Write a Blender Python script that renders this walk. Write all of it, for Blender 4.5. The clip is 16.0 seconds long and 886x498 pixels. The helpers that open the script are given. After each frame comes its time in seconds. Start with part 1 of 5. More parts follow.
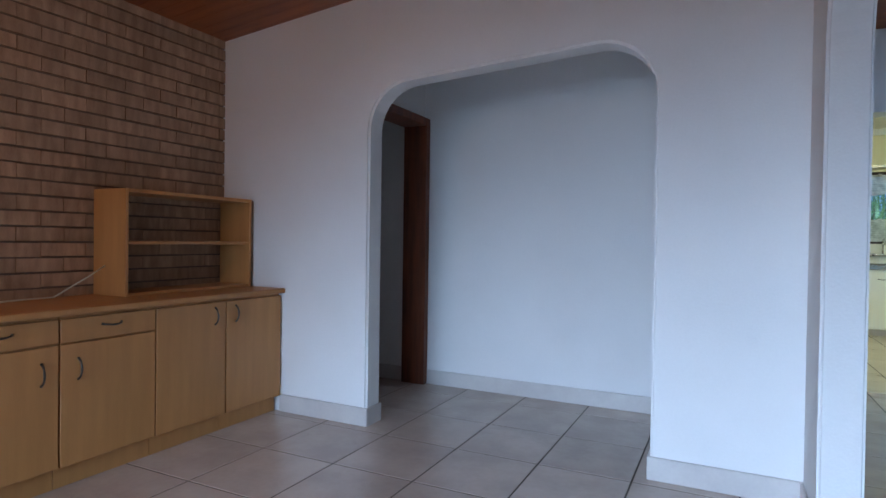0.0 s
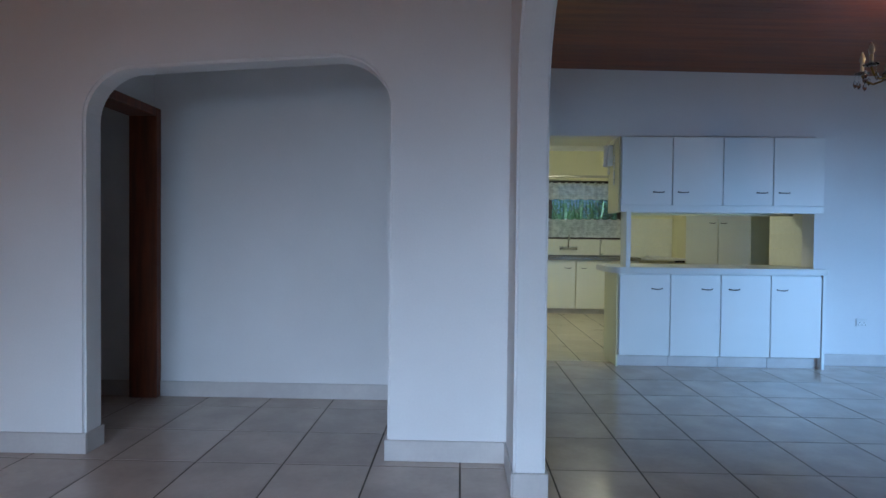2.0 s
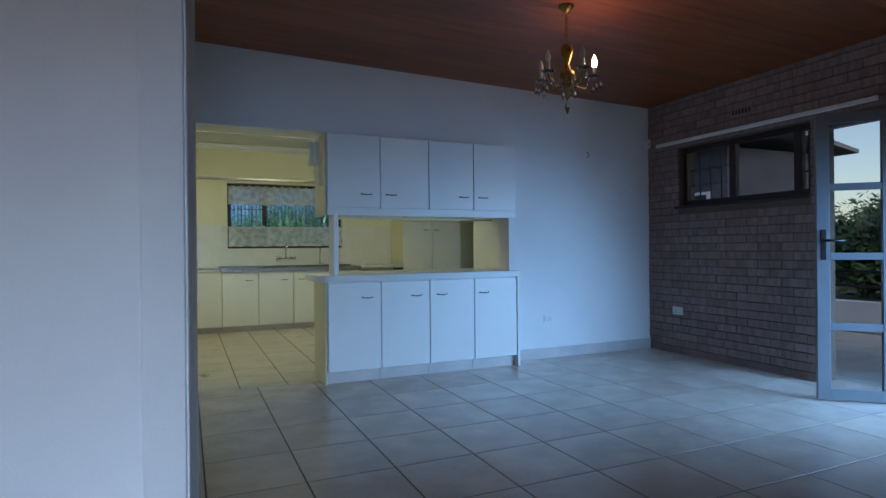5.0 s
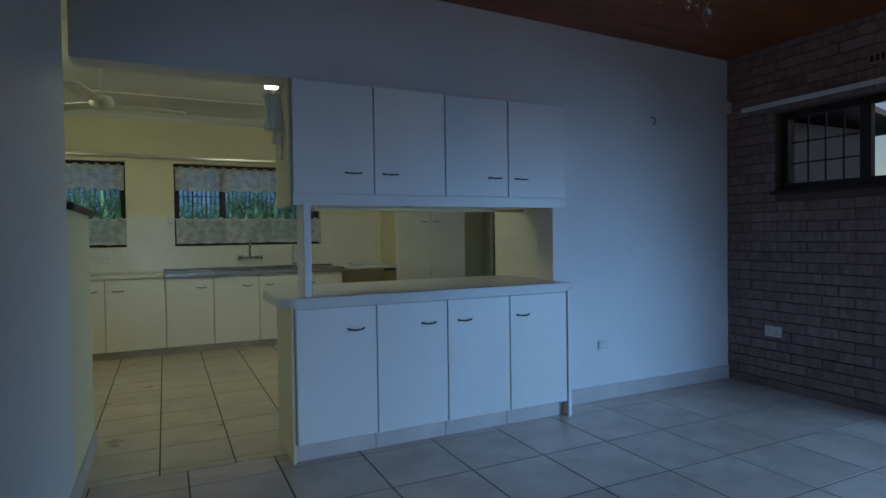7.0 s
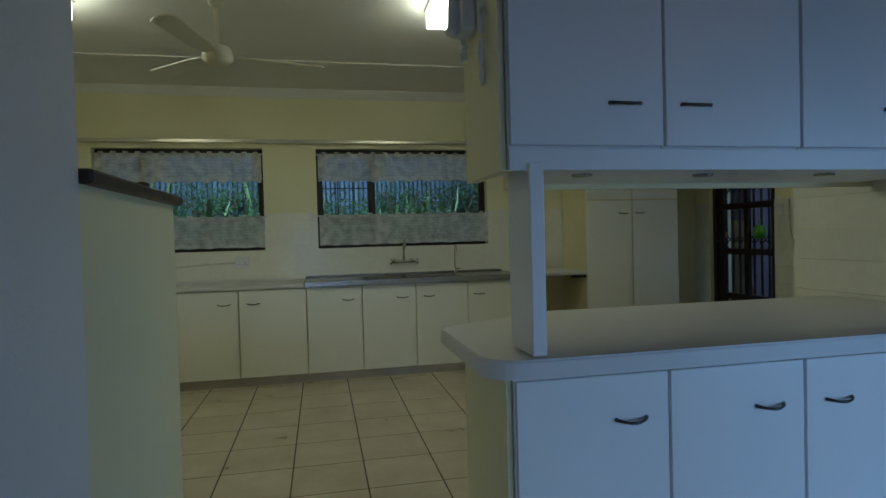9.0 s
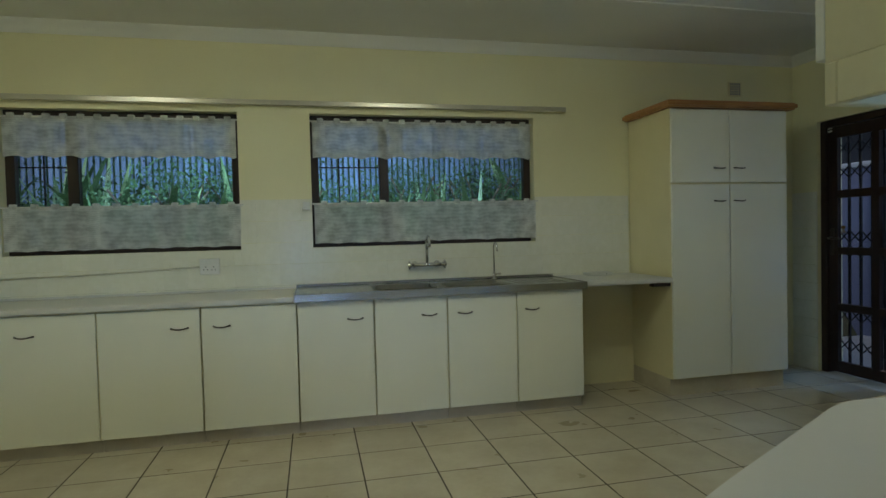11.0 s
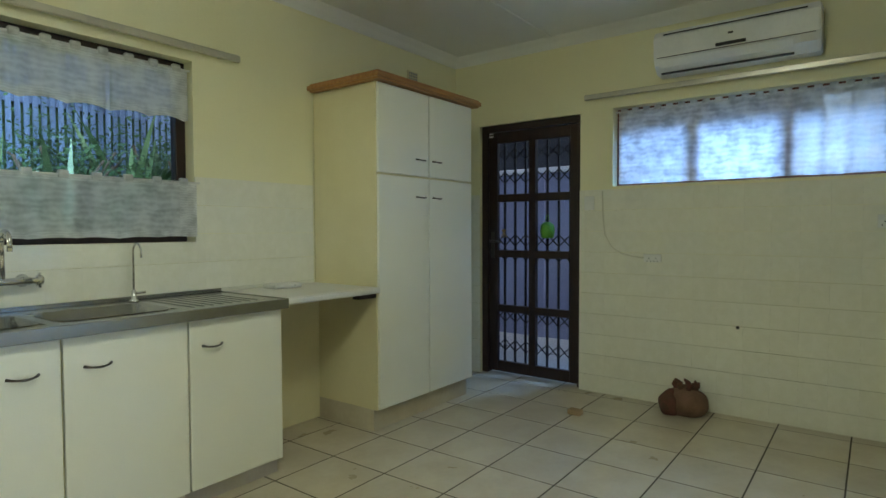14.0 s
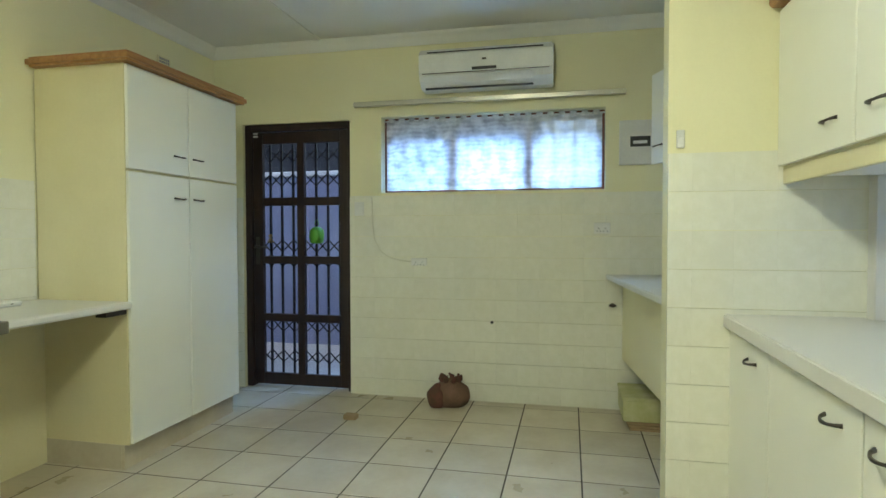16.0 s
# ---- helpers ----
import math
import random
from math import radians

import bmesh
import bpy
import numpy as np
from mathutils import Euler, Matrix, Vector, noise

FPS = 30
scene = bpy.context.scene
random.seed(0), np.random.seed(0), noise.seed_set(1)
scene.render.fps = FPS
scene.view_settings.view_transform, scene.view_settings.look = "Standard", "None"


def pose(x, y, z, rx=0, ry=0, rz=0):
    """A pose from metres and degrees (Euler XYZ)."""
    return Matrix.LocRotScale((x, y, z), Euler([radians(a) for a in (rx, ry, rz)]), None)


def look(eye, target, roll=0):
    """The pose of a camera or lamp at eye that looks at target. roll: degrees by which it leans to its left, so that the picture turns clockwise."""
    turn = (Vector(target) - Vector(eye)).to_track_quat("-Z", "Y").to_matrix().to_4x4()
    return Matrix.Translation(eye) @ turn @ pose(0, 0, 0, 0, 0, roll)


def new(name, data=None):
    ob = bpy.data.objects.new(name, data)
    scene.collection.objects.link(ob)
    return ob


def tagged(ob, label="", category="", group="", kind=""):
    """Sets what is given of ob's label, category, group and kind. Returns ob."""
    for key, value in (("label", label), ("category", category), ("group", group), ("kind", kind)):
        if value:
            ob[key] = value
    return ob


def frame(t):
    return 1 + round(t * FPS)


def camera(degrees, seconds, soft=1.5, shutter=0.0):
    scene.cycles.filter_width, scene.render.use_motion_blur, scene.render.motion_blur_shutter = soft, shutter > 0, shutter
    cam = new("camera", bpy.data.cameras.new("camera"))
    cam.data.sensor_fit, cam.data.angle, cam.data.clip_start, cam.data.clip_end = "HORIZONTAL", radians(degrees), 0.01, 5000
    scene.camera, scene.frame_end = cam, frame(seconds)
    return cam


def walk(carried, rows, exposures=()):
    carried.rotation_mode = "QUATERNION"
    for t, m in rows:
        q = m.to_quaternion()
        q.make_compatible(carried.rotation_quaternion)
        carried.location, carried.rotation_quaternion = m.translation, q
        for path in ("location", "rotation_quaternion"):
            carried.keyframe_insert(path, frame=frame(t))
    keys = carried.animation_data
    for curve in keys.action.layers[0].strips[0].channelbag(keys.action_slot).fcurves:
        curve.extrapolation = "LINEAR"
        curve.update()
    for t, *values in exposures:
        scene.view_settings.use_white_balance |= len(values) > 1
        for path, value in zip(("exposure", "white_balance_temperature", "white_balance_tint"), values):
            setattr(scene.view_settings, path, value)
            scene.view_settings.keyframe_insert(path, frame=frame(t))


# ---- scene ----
cam = camera(75.1, 16.0)
PATH = [
    (0, (-0.111, 0.537, 1.111), (-1.0, 2.328, 1.085), 0.8),
    (0.5, (-0.115, 0.518, 1.142), (-0.785, 2.402, 1.101), 0.6),
    (1, (-0.113, 0.476, 1.141), (-0.586, 2.418, 1.107), 0.6),
    (1.5, (-0.089, 0.464, 1.143), (-0.379, 2.443, 1.11), 0.7),
    (2, (-0.057, 0.437, 1.165), (-0.118, 2.435, 1.125), 0.6),
    (2.5, (-0.031, 0.402, 1.162), (0.15, 2.394, 1.13), 0.4),
    (3, (-0.029, 0.392, 1.165), (0.349, 2.356, 1.138), 0.0),
    (3.5, (-0.021, 0.409, 1.169), (0.527, 2.332, 1.146), -0.0),
    (4, (0.03, 0.534, 1.14), (0.719, 2.411, 1.129), -0.2),
    (4.5, (0.18, 0.724, 1.112), (0.951, 2.569, 1.118), -0.3),
    (7, (0.771, 2.602, 1.237), (1.641, 4.402, 1.192), -0.8),
    (7.5, (0.861, 3.04, 1.242), (1.634, 4.884, 1.193), -1.1),
    (8, (0.885, 3.447, 1.234), (1.506, 5.348, 1.19), -1.2),
    (8.5, (0.886, 3.813, 1.244), (1.412, 5.741, 1.196), -1.3),
    (9, (0.902, 4.287, 1.242), (1.318, 6.243, 1.2), -1.5),
    (11.5, (0.863, 6.025, 1.25), (1.327, 7.969, 1.187), -1.4),
    (12, (0.848, 6.304, 1.212), (1.539, 8.18, 1.162), -1.2),
    (12.5, (0.862, 6.512, 1.236), (1.803, 8.275, 1.168), -0.9),
    (13, (0.844, 6.732, 1.249), (2.067, 8.313, 1.176), -0.7),
    (13.5, (0.872, 6.922, 1.213), (2.299, 8.322, 1.154), -0.5),
    (14, (0.904, 7.062, 1.225), (2.502, 8.262, 1.155), -0.2),
    (14.5, (0.892, 7.14, 1.217), (2.635, 8.119, 1.157), -0.1),
    (15, (0.879, 7.176, 1.217), (2.722, 7.951, 1.16), -0.2),
    (15.5, (0.878, 7.201, 1.217), (2.789, 7.787, 1.164), -0.1),
    (16, (0.873, 7.214, 1.233), (2.825, 7.645, 1.175), -0.1),
]
# one warm bulb of the chandelier and the kitchen tubes burn, and an assumed unseen living-room lamp; the rest is late
# daylight
EXPOSURES = [(0.0, 0.65), (1.0, 0.45), (2.0, 0.05), (3.0, -0.25), (4.5, -0.1), (7.0, -0.9), (8.0, -1.2), (9.0, -0.98), (11.5, -0.25), (12.5, -0.1), (13.0, 0.0), (14.0, 0.4), (16.0, 1.15)]
walk(cam, [(t, look(eye, target, roll)) for t, eye, target, roll in PATH], EXPOSURES)

# ---- world and large lights ----
world = bpy.data.worlds.new("world")
scene.world = world
world.use_nodes = True
wn = world.node_tree
sky = wn.nodes.new("ShaderNodeTexSky")
sky.sky_type = "NISHITA"
sky.sun_disc = False
sky.sun_elevation = radians(38)
sky.sun_rotation = radians(200)
wn.nodes["Background"].inputs["Strength"].default_value = 0.15
wn.links.new(sky.outputs["Color"], wn.nodes["Background"].inputs["Color"])


def lamp(name, kind, m, energy, colour, size=None, size_y=None, angle=None, spread=180):
    data = bpy.data.lights.new(name, kind)
    data.energy, data.color = energy, colour
    if kind == "AREA":
        data.shape, data.size, data.size_y, data.spread = "RECTANGLE", size, size_y, radians(spread)
    if kind == "POINT":
        data.shadow_soft_size = size
    if kind == "SUN":
        data.angle = angle
    ob = new(name, data)
    ob.matrix_basis = m
    return ob


DAY = (0.24, 0.53, 1.0)
lamp("sun", "SUN", look((-2.1, -5.9, 4.9), (0, 0, 0)), 0.65, (0.9, 0.95, 1.0), angle=radians(20))
lamp("terrace_door_daylight", "AREA", look((5.2, 2.35, 1.0), (3.5, 5.2, -0.5)), 58, DAY, 1.7, 1.7, spread=88)
lamp("living_window_daylight", "AREA", look((-0.7, -2.58, 0.95), (-0.3, 3, -1.5)), 64, (0.43, 0.66, 1.0), 2.6, 1.5, spread=72)
lamp("back_door_daylight", "AREA", look((6.6, 9.3, 3.2), (5.2, 9.3, 0.8)), 0.8, (0.30, 0.40, 1.0), 0.8, 0.8)
lamp("scullery_window_daylight", "AREA", look((6.3, 7.8, 3.3), (5.1, 7.8, 1.8)), 50, (0.24, 0.48, 1.0), 1.4, 0.8, spread=80)
# added lamp that brightens the garden bank, turned away from the windows
lamp("garden_bank_fill", "AREA", look((0.8, 11.0, 3.4), (0.8, 13.0, 0.4)), 130, (0.36, 0.70, 1.0), 4.4, 0.8, spread=100)
lamp("chandelier_bulb_light", "POINT", pose(2.82, 4.08, 2.40), 3.2, (1.0, 0.62, 0.30), 0.02)
# warm lamp assumed out of view, added to warm the west side; no fixture
lamp("unseen_warm_lamp_light", "POINT", pose(-2.1, 0.5, 1.9), 11, (1.0, 0.60, 0.30), 0.1)
TUBE = (0.92, 1.0, 0.78)
lamp("kitchen_tube_light", "AREA", look((1.75, 7.75, 2.53), (1.75, 7.75, 0)), 4.6, TUBE, 0.35, 0.35)
lamp("kitchen_tube_light", "AREA", look((-0.62, 7.9, 2.53), (-0.62, 7.9, 0)), 0.8, TUBE, 0.35, 0.35)


# ---- materials ----
def material(name, colour, rough=0.6, metal=0.0, dark=None, scale=3.0, fine=60.0, bump=0.1, stretch=(1, 1, 1), vary=0.0, spec=0.5, coat=0.0):
    """A surface with broad mottling towards the colour dark, fine relief, and a shade of its own for each piece."""
    m = bpy.data.materials.new(name)
    m.use_nodes = True
    n, l = m.node_tree.nodes, m.node_tree.links
    b = n["Principled BSDF"]
    b.inputs["Roughness"].default_value, b.inputs["Metallic"].default_value = rough, metal
    b.inputs["Specular IOR Level"].default_value = spec
    b.inputs["Coat Weight"].default_value = coat
    co = n.new("ShaderNodeTexCoord")
    mp = n.new("ShaderNodeMapping")
    mp.inputs["Scale"].default_value = stretch
    l.new(co.outputs["Object"], mp.inputs["Vector"])
    info = n.new("ShaderNodeObjectInfo")
    if vary:
        off = n.new("ShaderNodeVectorMath")
        off.operation = "MULTIPLY_ADD"
        l.new(info.outputs["Random"], off.inputs[0])
        off.inputs[1].default_value = (37, 19, 11)
        l.new(mp.outputs["Vector"], off.inputs[2])
        vec = off.outputs["Vector"]
    else:
        vec = mp.outputs["Vector"]
    big = n.new("ShaderNodeTexNoise")
    big.inputs["Scale"].default_value, big.inputs["Detail"].default_value = scale, 6
    l.new(vec, big.inputs["Vector"])
    small = n.new("ShaderNodeTexNoise")
    small.inputs["Scale"].default_value, small.inputs["Detail"].default_value = fine, 4
    l.new(vec, small.inputs["Vector"])
    ramp = n.new("ShaderNodeValToRGB")
    ramp.color_ramp.elements[0].position, ramp.color_ramp.elements[1].position = 0.35, 0.68
    ramp.color_ramp.elements[0].color = (*(dark or [c * 0.85 for c in colour]), 1)
    ramp.color_ramp.elements[1].color = (*colour, 1)
    add = n.new("ShaderNodeMath")
    add.operation = "MULTIPLY_ADD"
    l.new(small.outputs["Fac"], add.inputs[0])
    add.inputs[1].default_value = 0.25
    l.new(big.outputs["Fac"], add.inputs[2])
    sub = n.new("ShaderNodeMath")
    sub.operation = "SUBTRACT"
    l.new(add.outputs[0], sub.inputs[0])
    sub.inputs[1].default_value = 0.125
    l.new(sub.outputs[0], ramp.inputs["Fac"])
    out = ramp.outputs["Color"]
    if vary:
        hsv = n.new("ShaderNodeHueSaturation")
        mr = n.new("ShaderNodeMapRange")
        mr.inputs["To Min"].default_value, mr.inputs["To Max"].default_value = 1 - vary, 1 + vary
        l.new(info.outputs["Random"], mr.inputs["Value"])
        l.new(mr.outputs["Result"], hsv.inputs["Value"])
        l.new(out, hsv.inputs["Color"])
        out = hsv.outputs["Color"]
    l.new(out, b.inputs["Base Color"])
    rr = n.new("ShaderNodeMapRange")
    rr.inputs["To Min"].default_value, rr.inputs["To Max"].default_value = max(0.02, rough - 0.07), min(1, rough + 0.07)
    l.new(big.outputs["Fac"], rr.inputs["Value"])
    l.new(rr.outputs["Result"], b.inputs["Roughness"])
    if bump:
        bp = n.new("ShaderNodeBump")
        bp.inputs["Strength"].default_value, bp.inputs["Distance"].default_value = bump, 0.004
        l.new(small.outputs["Fac"], bp.inputs["Height"])
        l.new(bp.outputs["Normal"], b.inputs["Normal"])
    return m


PLASTER = material("white_plaster_paint", (0.80, 0.79, 0.78), 0.75, dark=(0.74, 0.73, 0.72), scale=1.2, fine=90, bump=0.25)
CREAM = material("cream_wall_paint", (0.82, 0.79, 0.54), 0.6, dark=(0.77, 0.73, 0.49), scale=1.0, fine=80, bump=0.2)
KCEIL = material("kitchen_ceiling_paint", (0.82, 0.82, 0.80), 0.7, dark=(0.77, 0.77, 0.74), scale=1.0, bump=0.1)
BASE = material("baseboard_tile", (0.60, 0.56, 0.53), 0.35, dark=(0.52, 0.48, 0.46), scale=5, bump=0.05)
TILE = material("floor_tile", (0.60, 0.50, 0.43), 0.22, dark=(0.50, 0.41, 0.35), scale=4, fine=35, bump=0.06, vary=0.05)
KTILE = material("kitchen_floor_tile", (0.60, 0.54, 0.42), 0.3, dark=(0.50, 0.43, 0.31), scale=4, fine=35, bump=0.06, vary=0.05)
GROUT = material("floor_grout", (0.10, 0.08, 0.06), 0.9, scale=6)
WTILE = material("glazed_wall_tile", (0.82, 0.81, 0.71), 0.16, dark=(0.78, 0.77, 0.66), scale=3, fine=12, bump=0.03, vary=0.02)
BRICK = material("tan_face_brick", (0.47, 0.31, 0.20), 0.85, dark=(0.31, 0.19, 0.12), scale=5, fine=70, bump=0.6, vary=0.16)
BRICKE = material("brown_face_brick", (0.31, 0.235, 0.225), 0.85, dark=(0.21, 0.155, 0.145), scale=5, fine=70, bump=0.6, vary=0.13)
MORTAR = material("raked_mortar", (0.17, 0.12, 0.09), 0.95, fine=120, bump=0.6)
PINE = material("varnished_pine_board", (0.34, 0.095, 0.031), 0.42, dark=(0.19, 0.05, 0.017), scale=2.2, fine=22, bump=0.08, stretch=(0.5, 7, 7))
DARKWOOD = material("dark_stained_wood", (0.032, 0.015, 0.012), 0.42, dark=(0.018, 0.009, 0.008), scale=4, stretch=(6, 6, 0.7))
REDWOOD = material("red_brown_hardwood", (0.20, 0.055, 0.022), 0.42, dark=(0.11, 0.03, 0.014), scale=4, stretch=(7, 7, 0.6))
OAKTRIM = material("oak_cornice", (0.42, 0.22, 0.08), 0.45, dark=(0.30, 0.14, 0.05), scale=5, stretch=(0.7, 8, 8))
BEECH = material("beech_melamine", (0.52, 0.25, 0.085), 0.42, dark=(0.45, 0.21, 0.068), scale=3, fine=40, bump=0.03, stretch=(6, 6, 0.6))
WHITE = material("white_melamine", (0.80, 0.80, 0.78), 0.36, dark=(0.76, 0.76, 0.73), scale=1.5, fine=140, bump=0.04)
EDGE = material("door_edge_strip", (0.30, 0.30, 0.30), 0.5)
KWHITE = material("ivory_melamine", (0.83, 0.83, 0.75), 0.34, dark=(0.79, 0.79, 0.70), scale=1.2, fine=140, bump=0.04)
CARCASS = material("cream_carcass_board", (0.76, 0.70, 0.46), 0.5, dark=(0.70, 0.64, 0.40), scale=2)
TOP = material("grey_white_laminate", (0.66, 0.65, 0.62), 0.36, dark=(0.64, 0.63, 0.60), scale=8, fine=60, bump=0.0)
TOPEDGE = material("laminate_edge", (0.55, 0.55, 0.56), 0.35)
STEEL = material("brushed_stainless", (0.46, 0.46, 0.45), 0.25, 1.0, dark=(0.40, 0.40, 0.39), scale=2, fine=30, bump=0.0)
CHROME = material("chrome", (0.75, 0.75, 0.75), 0.1, 1.0, bump=0)
PEWTER = material("dark_pewter", (0.10, 0.09, 0.08), 0.35, 0.9, bump=0.03)
PLASTIC = material("white_plastic", (0.80, 0.80, 0.78), 0.35, bump=0.02)
BLACK = material("black_plastic", (0.015, 0.015, 0.015), 0.4)
GREYMET = material("grey_enamel", (0.34, 0.36, 0.38), 0.45, dark=(0.29, 0.31, 0.33))
RAIL = material("aluminium_rail", (0.60, 0.57, 0.48), 0.3, 0.6, bump=0.02)
BRASS = material("aged_brass", (0.42, 0.27, 0.10), 0.3, 1.0, dark=(0.25, 0.15, 0.05), scale=30, bump=0.1)
FANWHITE = material("white_enamel", (0.78, 0.77, 0.70), 0.35, dark=(0.72, 0.70, 0.62))
LEAF = material("leaf_green", (0.07, 0.14, 0.045), 0.5, dark=(0.025, 0.06, 0.02), scale=2, vary=0.2)
STRAP = material("strap_leaf_green", (0.26, 0.38, 0.18), 0.45, dark=(0.06, 0.12, 0.045), scale=3, vary=0.2)
BARK = material("bark", (0.12, 0.085, 0.06), 0.9, bump=0.8, fine=30)
SOIL = material("garden_soil", (0.10, 0.085, 0.055), 0.95, dark=(0.05, 0.06, 0.03), scale=1.2, fine=20, bump=0.9)
FENCE = material("blue_grey_fence_board", (0.22, 0.32, 0.50), 0.7, dark=(0.13, 0.19, 0.32), stretch=(5, 5, 0.6), vary=0.15)
TERR = material("terrace_tile", (0.58, 0.56, 0.53), 0.3, dark=(0.50, 0.48, 0.45), vary=0.05)
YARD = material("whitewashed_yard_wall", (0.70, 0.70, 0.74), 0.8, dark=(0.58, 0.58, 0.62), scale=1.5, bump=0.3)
# darker copy of the whitewash, with blue shade put into its colour
YARDB = material("whitewash_in_blue_shade", (0.26, 0.28, 0.42), 0.8, dark=(0.20, 0.21, 0.33), scale=1.5, bump=0.3)
SLATE = material("dark_slate_plaster", (0.09, 0.09, 0.11), 0.8, dark=(0.06, 0.06, 0.075), scale=2)
ROOF = material("roof_sheet", (0.25, 0.24, 0.25), 0.6)
CARD = material("brown_cardboard", (0.42, 0.30, 0.18), 0.8, dark=(0.32, 0.22, 0.12))
PAPER = material("yellowed_paper", (0.62, 0.60, 0.35), 0.8, dark=(0.50, 0.50, 0.22), scale=9)
BAGRED = material("red_brown_cloth", (0.16, 0.055, 0.04), 0.9, dark=(0.09, 0.05, 0.03), scale=14, fine=90, bump=0.6)
BAGTAN = material("tan_cloth", (0.22, 0.12, 0.08), 0.9, dark=(0.14, 0.08, 0.05), scale=10, fine=90, bump=0.6)
GREEN = material("green_plastic", (0.12, 0.42, 0.04), 0.4)
CABLE = material("cream_cable", (0.70, 0.68, 0.56), 0.5, bump=0)
BLUEGLAZE = material("dark_glass_behind", (0.05, 0.06, 0.09), 0.15)


def glass_material():
    m = bpy.data.materials.new("clear_glass")
    m.use_nodes = True
    n, l = m.node_tree.nodes, m.node_tree.links
    b = n["Principled BSDF"]
    b.inputs["Roughness"].default_value = 0.02
    b.inputs["Transmission Weight"].default_value = 1
    b.inputs["IOR"].default_value = 1.1
    return m


def crystal_material():
    m = bpy.data.materials.new("cut_crystal")
    m.use_nodes = True
    b = m.node_tree.nodes["Principled BSDF"]
    b.inputs["Roughness"].default_value = 0.03
    b.inputs["Transmission Weight"].default_value = 1
    b.inputs["IOR"].default_value = 1.5
    return m


def lace_material(name, open_low, open_high, band):
    """Net curtain: threads with gaps, denser in woven motifs."""
    m = bpy.data.materials.new(name)
    m.use_nodes = True
    n, l = m.node_tree.nodes, m.node_tree.links
    n.remove(n["Principled BSDF"])
    out = n["Material Output"]
    co = n.new("ShaderNodeTexCoord")
    blot = n.new("ShaderNodeTexNoise")
    blot.inputs["Scale"].default_value, blot.inputs["Detail"].default_value = 13, 3
    l.new(co.outputs["Object"], blot.inputs["Vector"])
    wave = n.new("ShaderNodeTexWave")
    wave.bands_direction = "Z"
    wave.inputs["Scale"].default_value, wave.inputs["Distortion"].default_value = band, 6.0
    l.new(co.outputs["Object"], wave.inputs["Vector"])
    a = n.new("ShaderNodeMath")
    a.operation = "MULTIPLY"
    l.new(blot.outputs["Fac"], a.inputs[0])
    a.inputs[1].default_value = 0.6
    c = n.new("ShaderNodeMath")
    c.operation = "MULTIPLY_ADD"
    l.new(wave.outputs["Fac"], c.inputs[0])
    c.inputs[1].default_value = 0.06
    l.new(a.outputs[0], c.inputs[2])
    mr = n.new("ShaderNodeMapRange")
    mr.inputs["From Min"].default_value, mr.inputs["From Max"].default_value = 0.25, 0.43
    mr.inputs["To Min"].default_value, mr.inputs["To Max"].default_value = open_low, open_high
    l.new(c.outputs[0], mr.inputs["Value"])
    dif = n.new("ShaderNodeBsdfDiffuse")
    dif.inputs["Color"].default_value = (0.86, 0.86, 0.83, 1)
    tra = n.new("ShaderNodeBsdfTranslucent")
    tra.inputs["Color"].default_value = (0.78, 0.80, 0.80, 1)
    mix = n.new("ShaderNodeMixShader")
    mix.inputs["Fac"].default_value = 0.5
    l.new(dif.outputs[0], mix.inputs[1])
    l.new(tra.outputs[0], mix.inputs[2])
    clear = n.new("ShaderNodeBsdfTransparent")
    both = n.new("ShaderNodeMixShader")
    l.new(mr.outputs["Result"], both.inputs["Fac"])
    l.new(mix.outputs[0], both.inputs[1])
    l.new(clear.outputs[0], both.inputs[2])
    l.new(both.outputs[0], out.inputs["Surface"])
    return m


def glow_material(name, colour, strength):
    m = bpy.data.materials.new(name)
    m.use_nodes = True
    b = m.node_tree.nodes["Principled BSDF"]
    b.inputs["Base Color"].default_value = (0.8, 0.8, 0.8, 1)
    b.inputs["Emission Color"].default_value = (*colour, 1)
    b.inputs["Emission Strength"].default_value = strength
    return m


GLASS = glass_material()
CRYSTAL = crystal_material()
LACE = lace_material("cotton_lace", 0.10, 0.46, 11)
LACEBAND = lace_material("crochet_lace_border", 0.02, 0.40, 24)
NET = lace_material("net_curtain", 0.04, 0.46, 9)
BULB = glow_material("lit_bulb_glass", (1.0, 0.80, 0.5), 40)
DIFFUSER = glow_material("lit_diffuser", (0.94, 1.0, 0.78), 25)
DEADBULB = material("unlit_candle_bulb", (0.70, 0.68, 0.64), 0.25, bump=0)


# ---- building helpers ----
def box(x0, x1, y0, y1, z0, z1, bevel=0.0, bm=None, segments=1):
    bm = bm or bmesh.new()
    vs = [bm.verts.new((x, y, z)) for z in (z0, z1) for y in (y0, y1) for x in (x0, x1)]
    fs = [bm.faces.new([vs[i] for i in q]) for q in ((0, 2, 3, 1), (4, 5, 7, 6), (0, 1, 5, 4), (2, 6, 7, 3), (0, 4, 6, 2), (1, 3, 7, 5))]
    if bevel:
        es = list({e for f in fs for e in f.edges})
        bmesh.ops.bevel(bm, geom=es, offset=bevel, segments=segments, affect="EDGES", profile=0.6)
    return bm


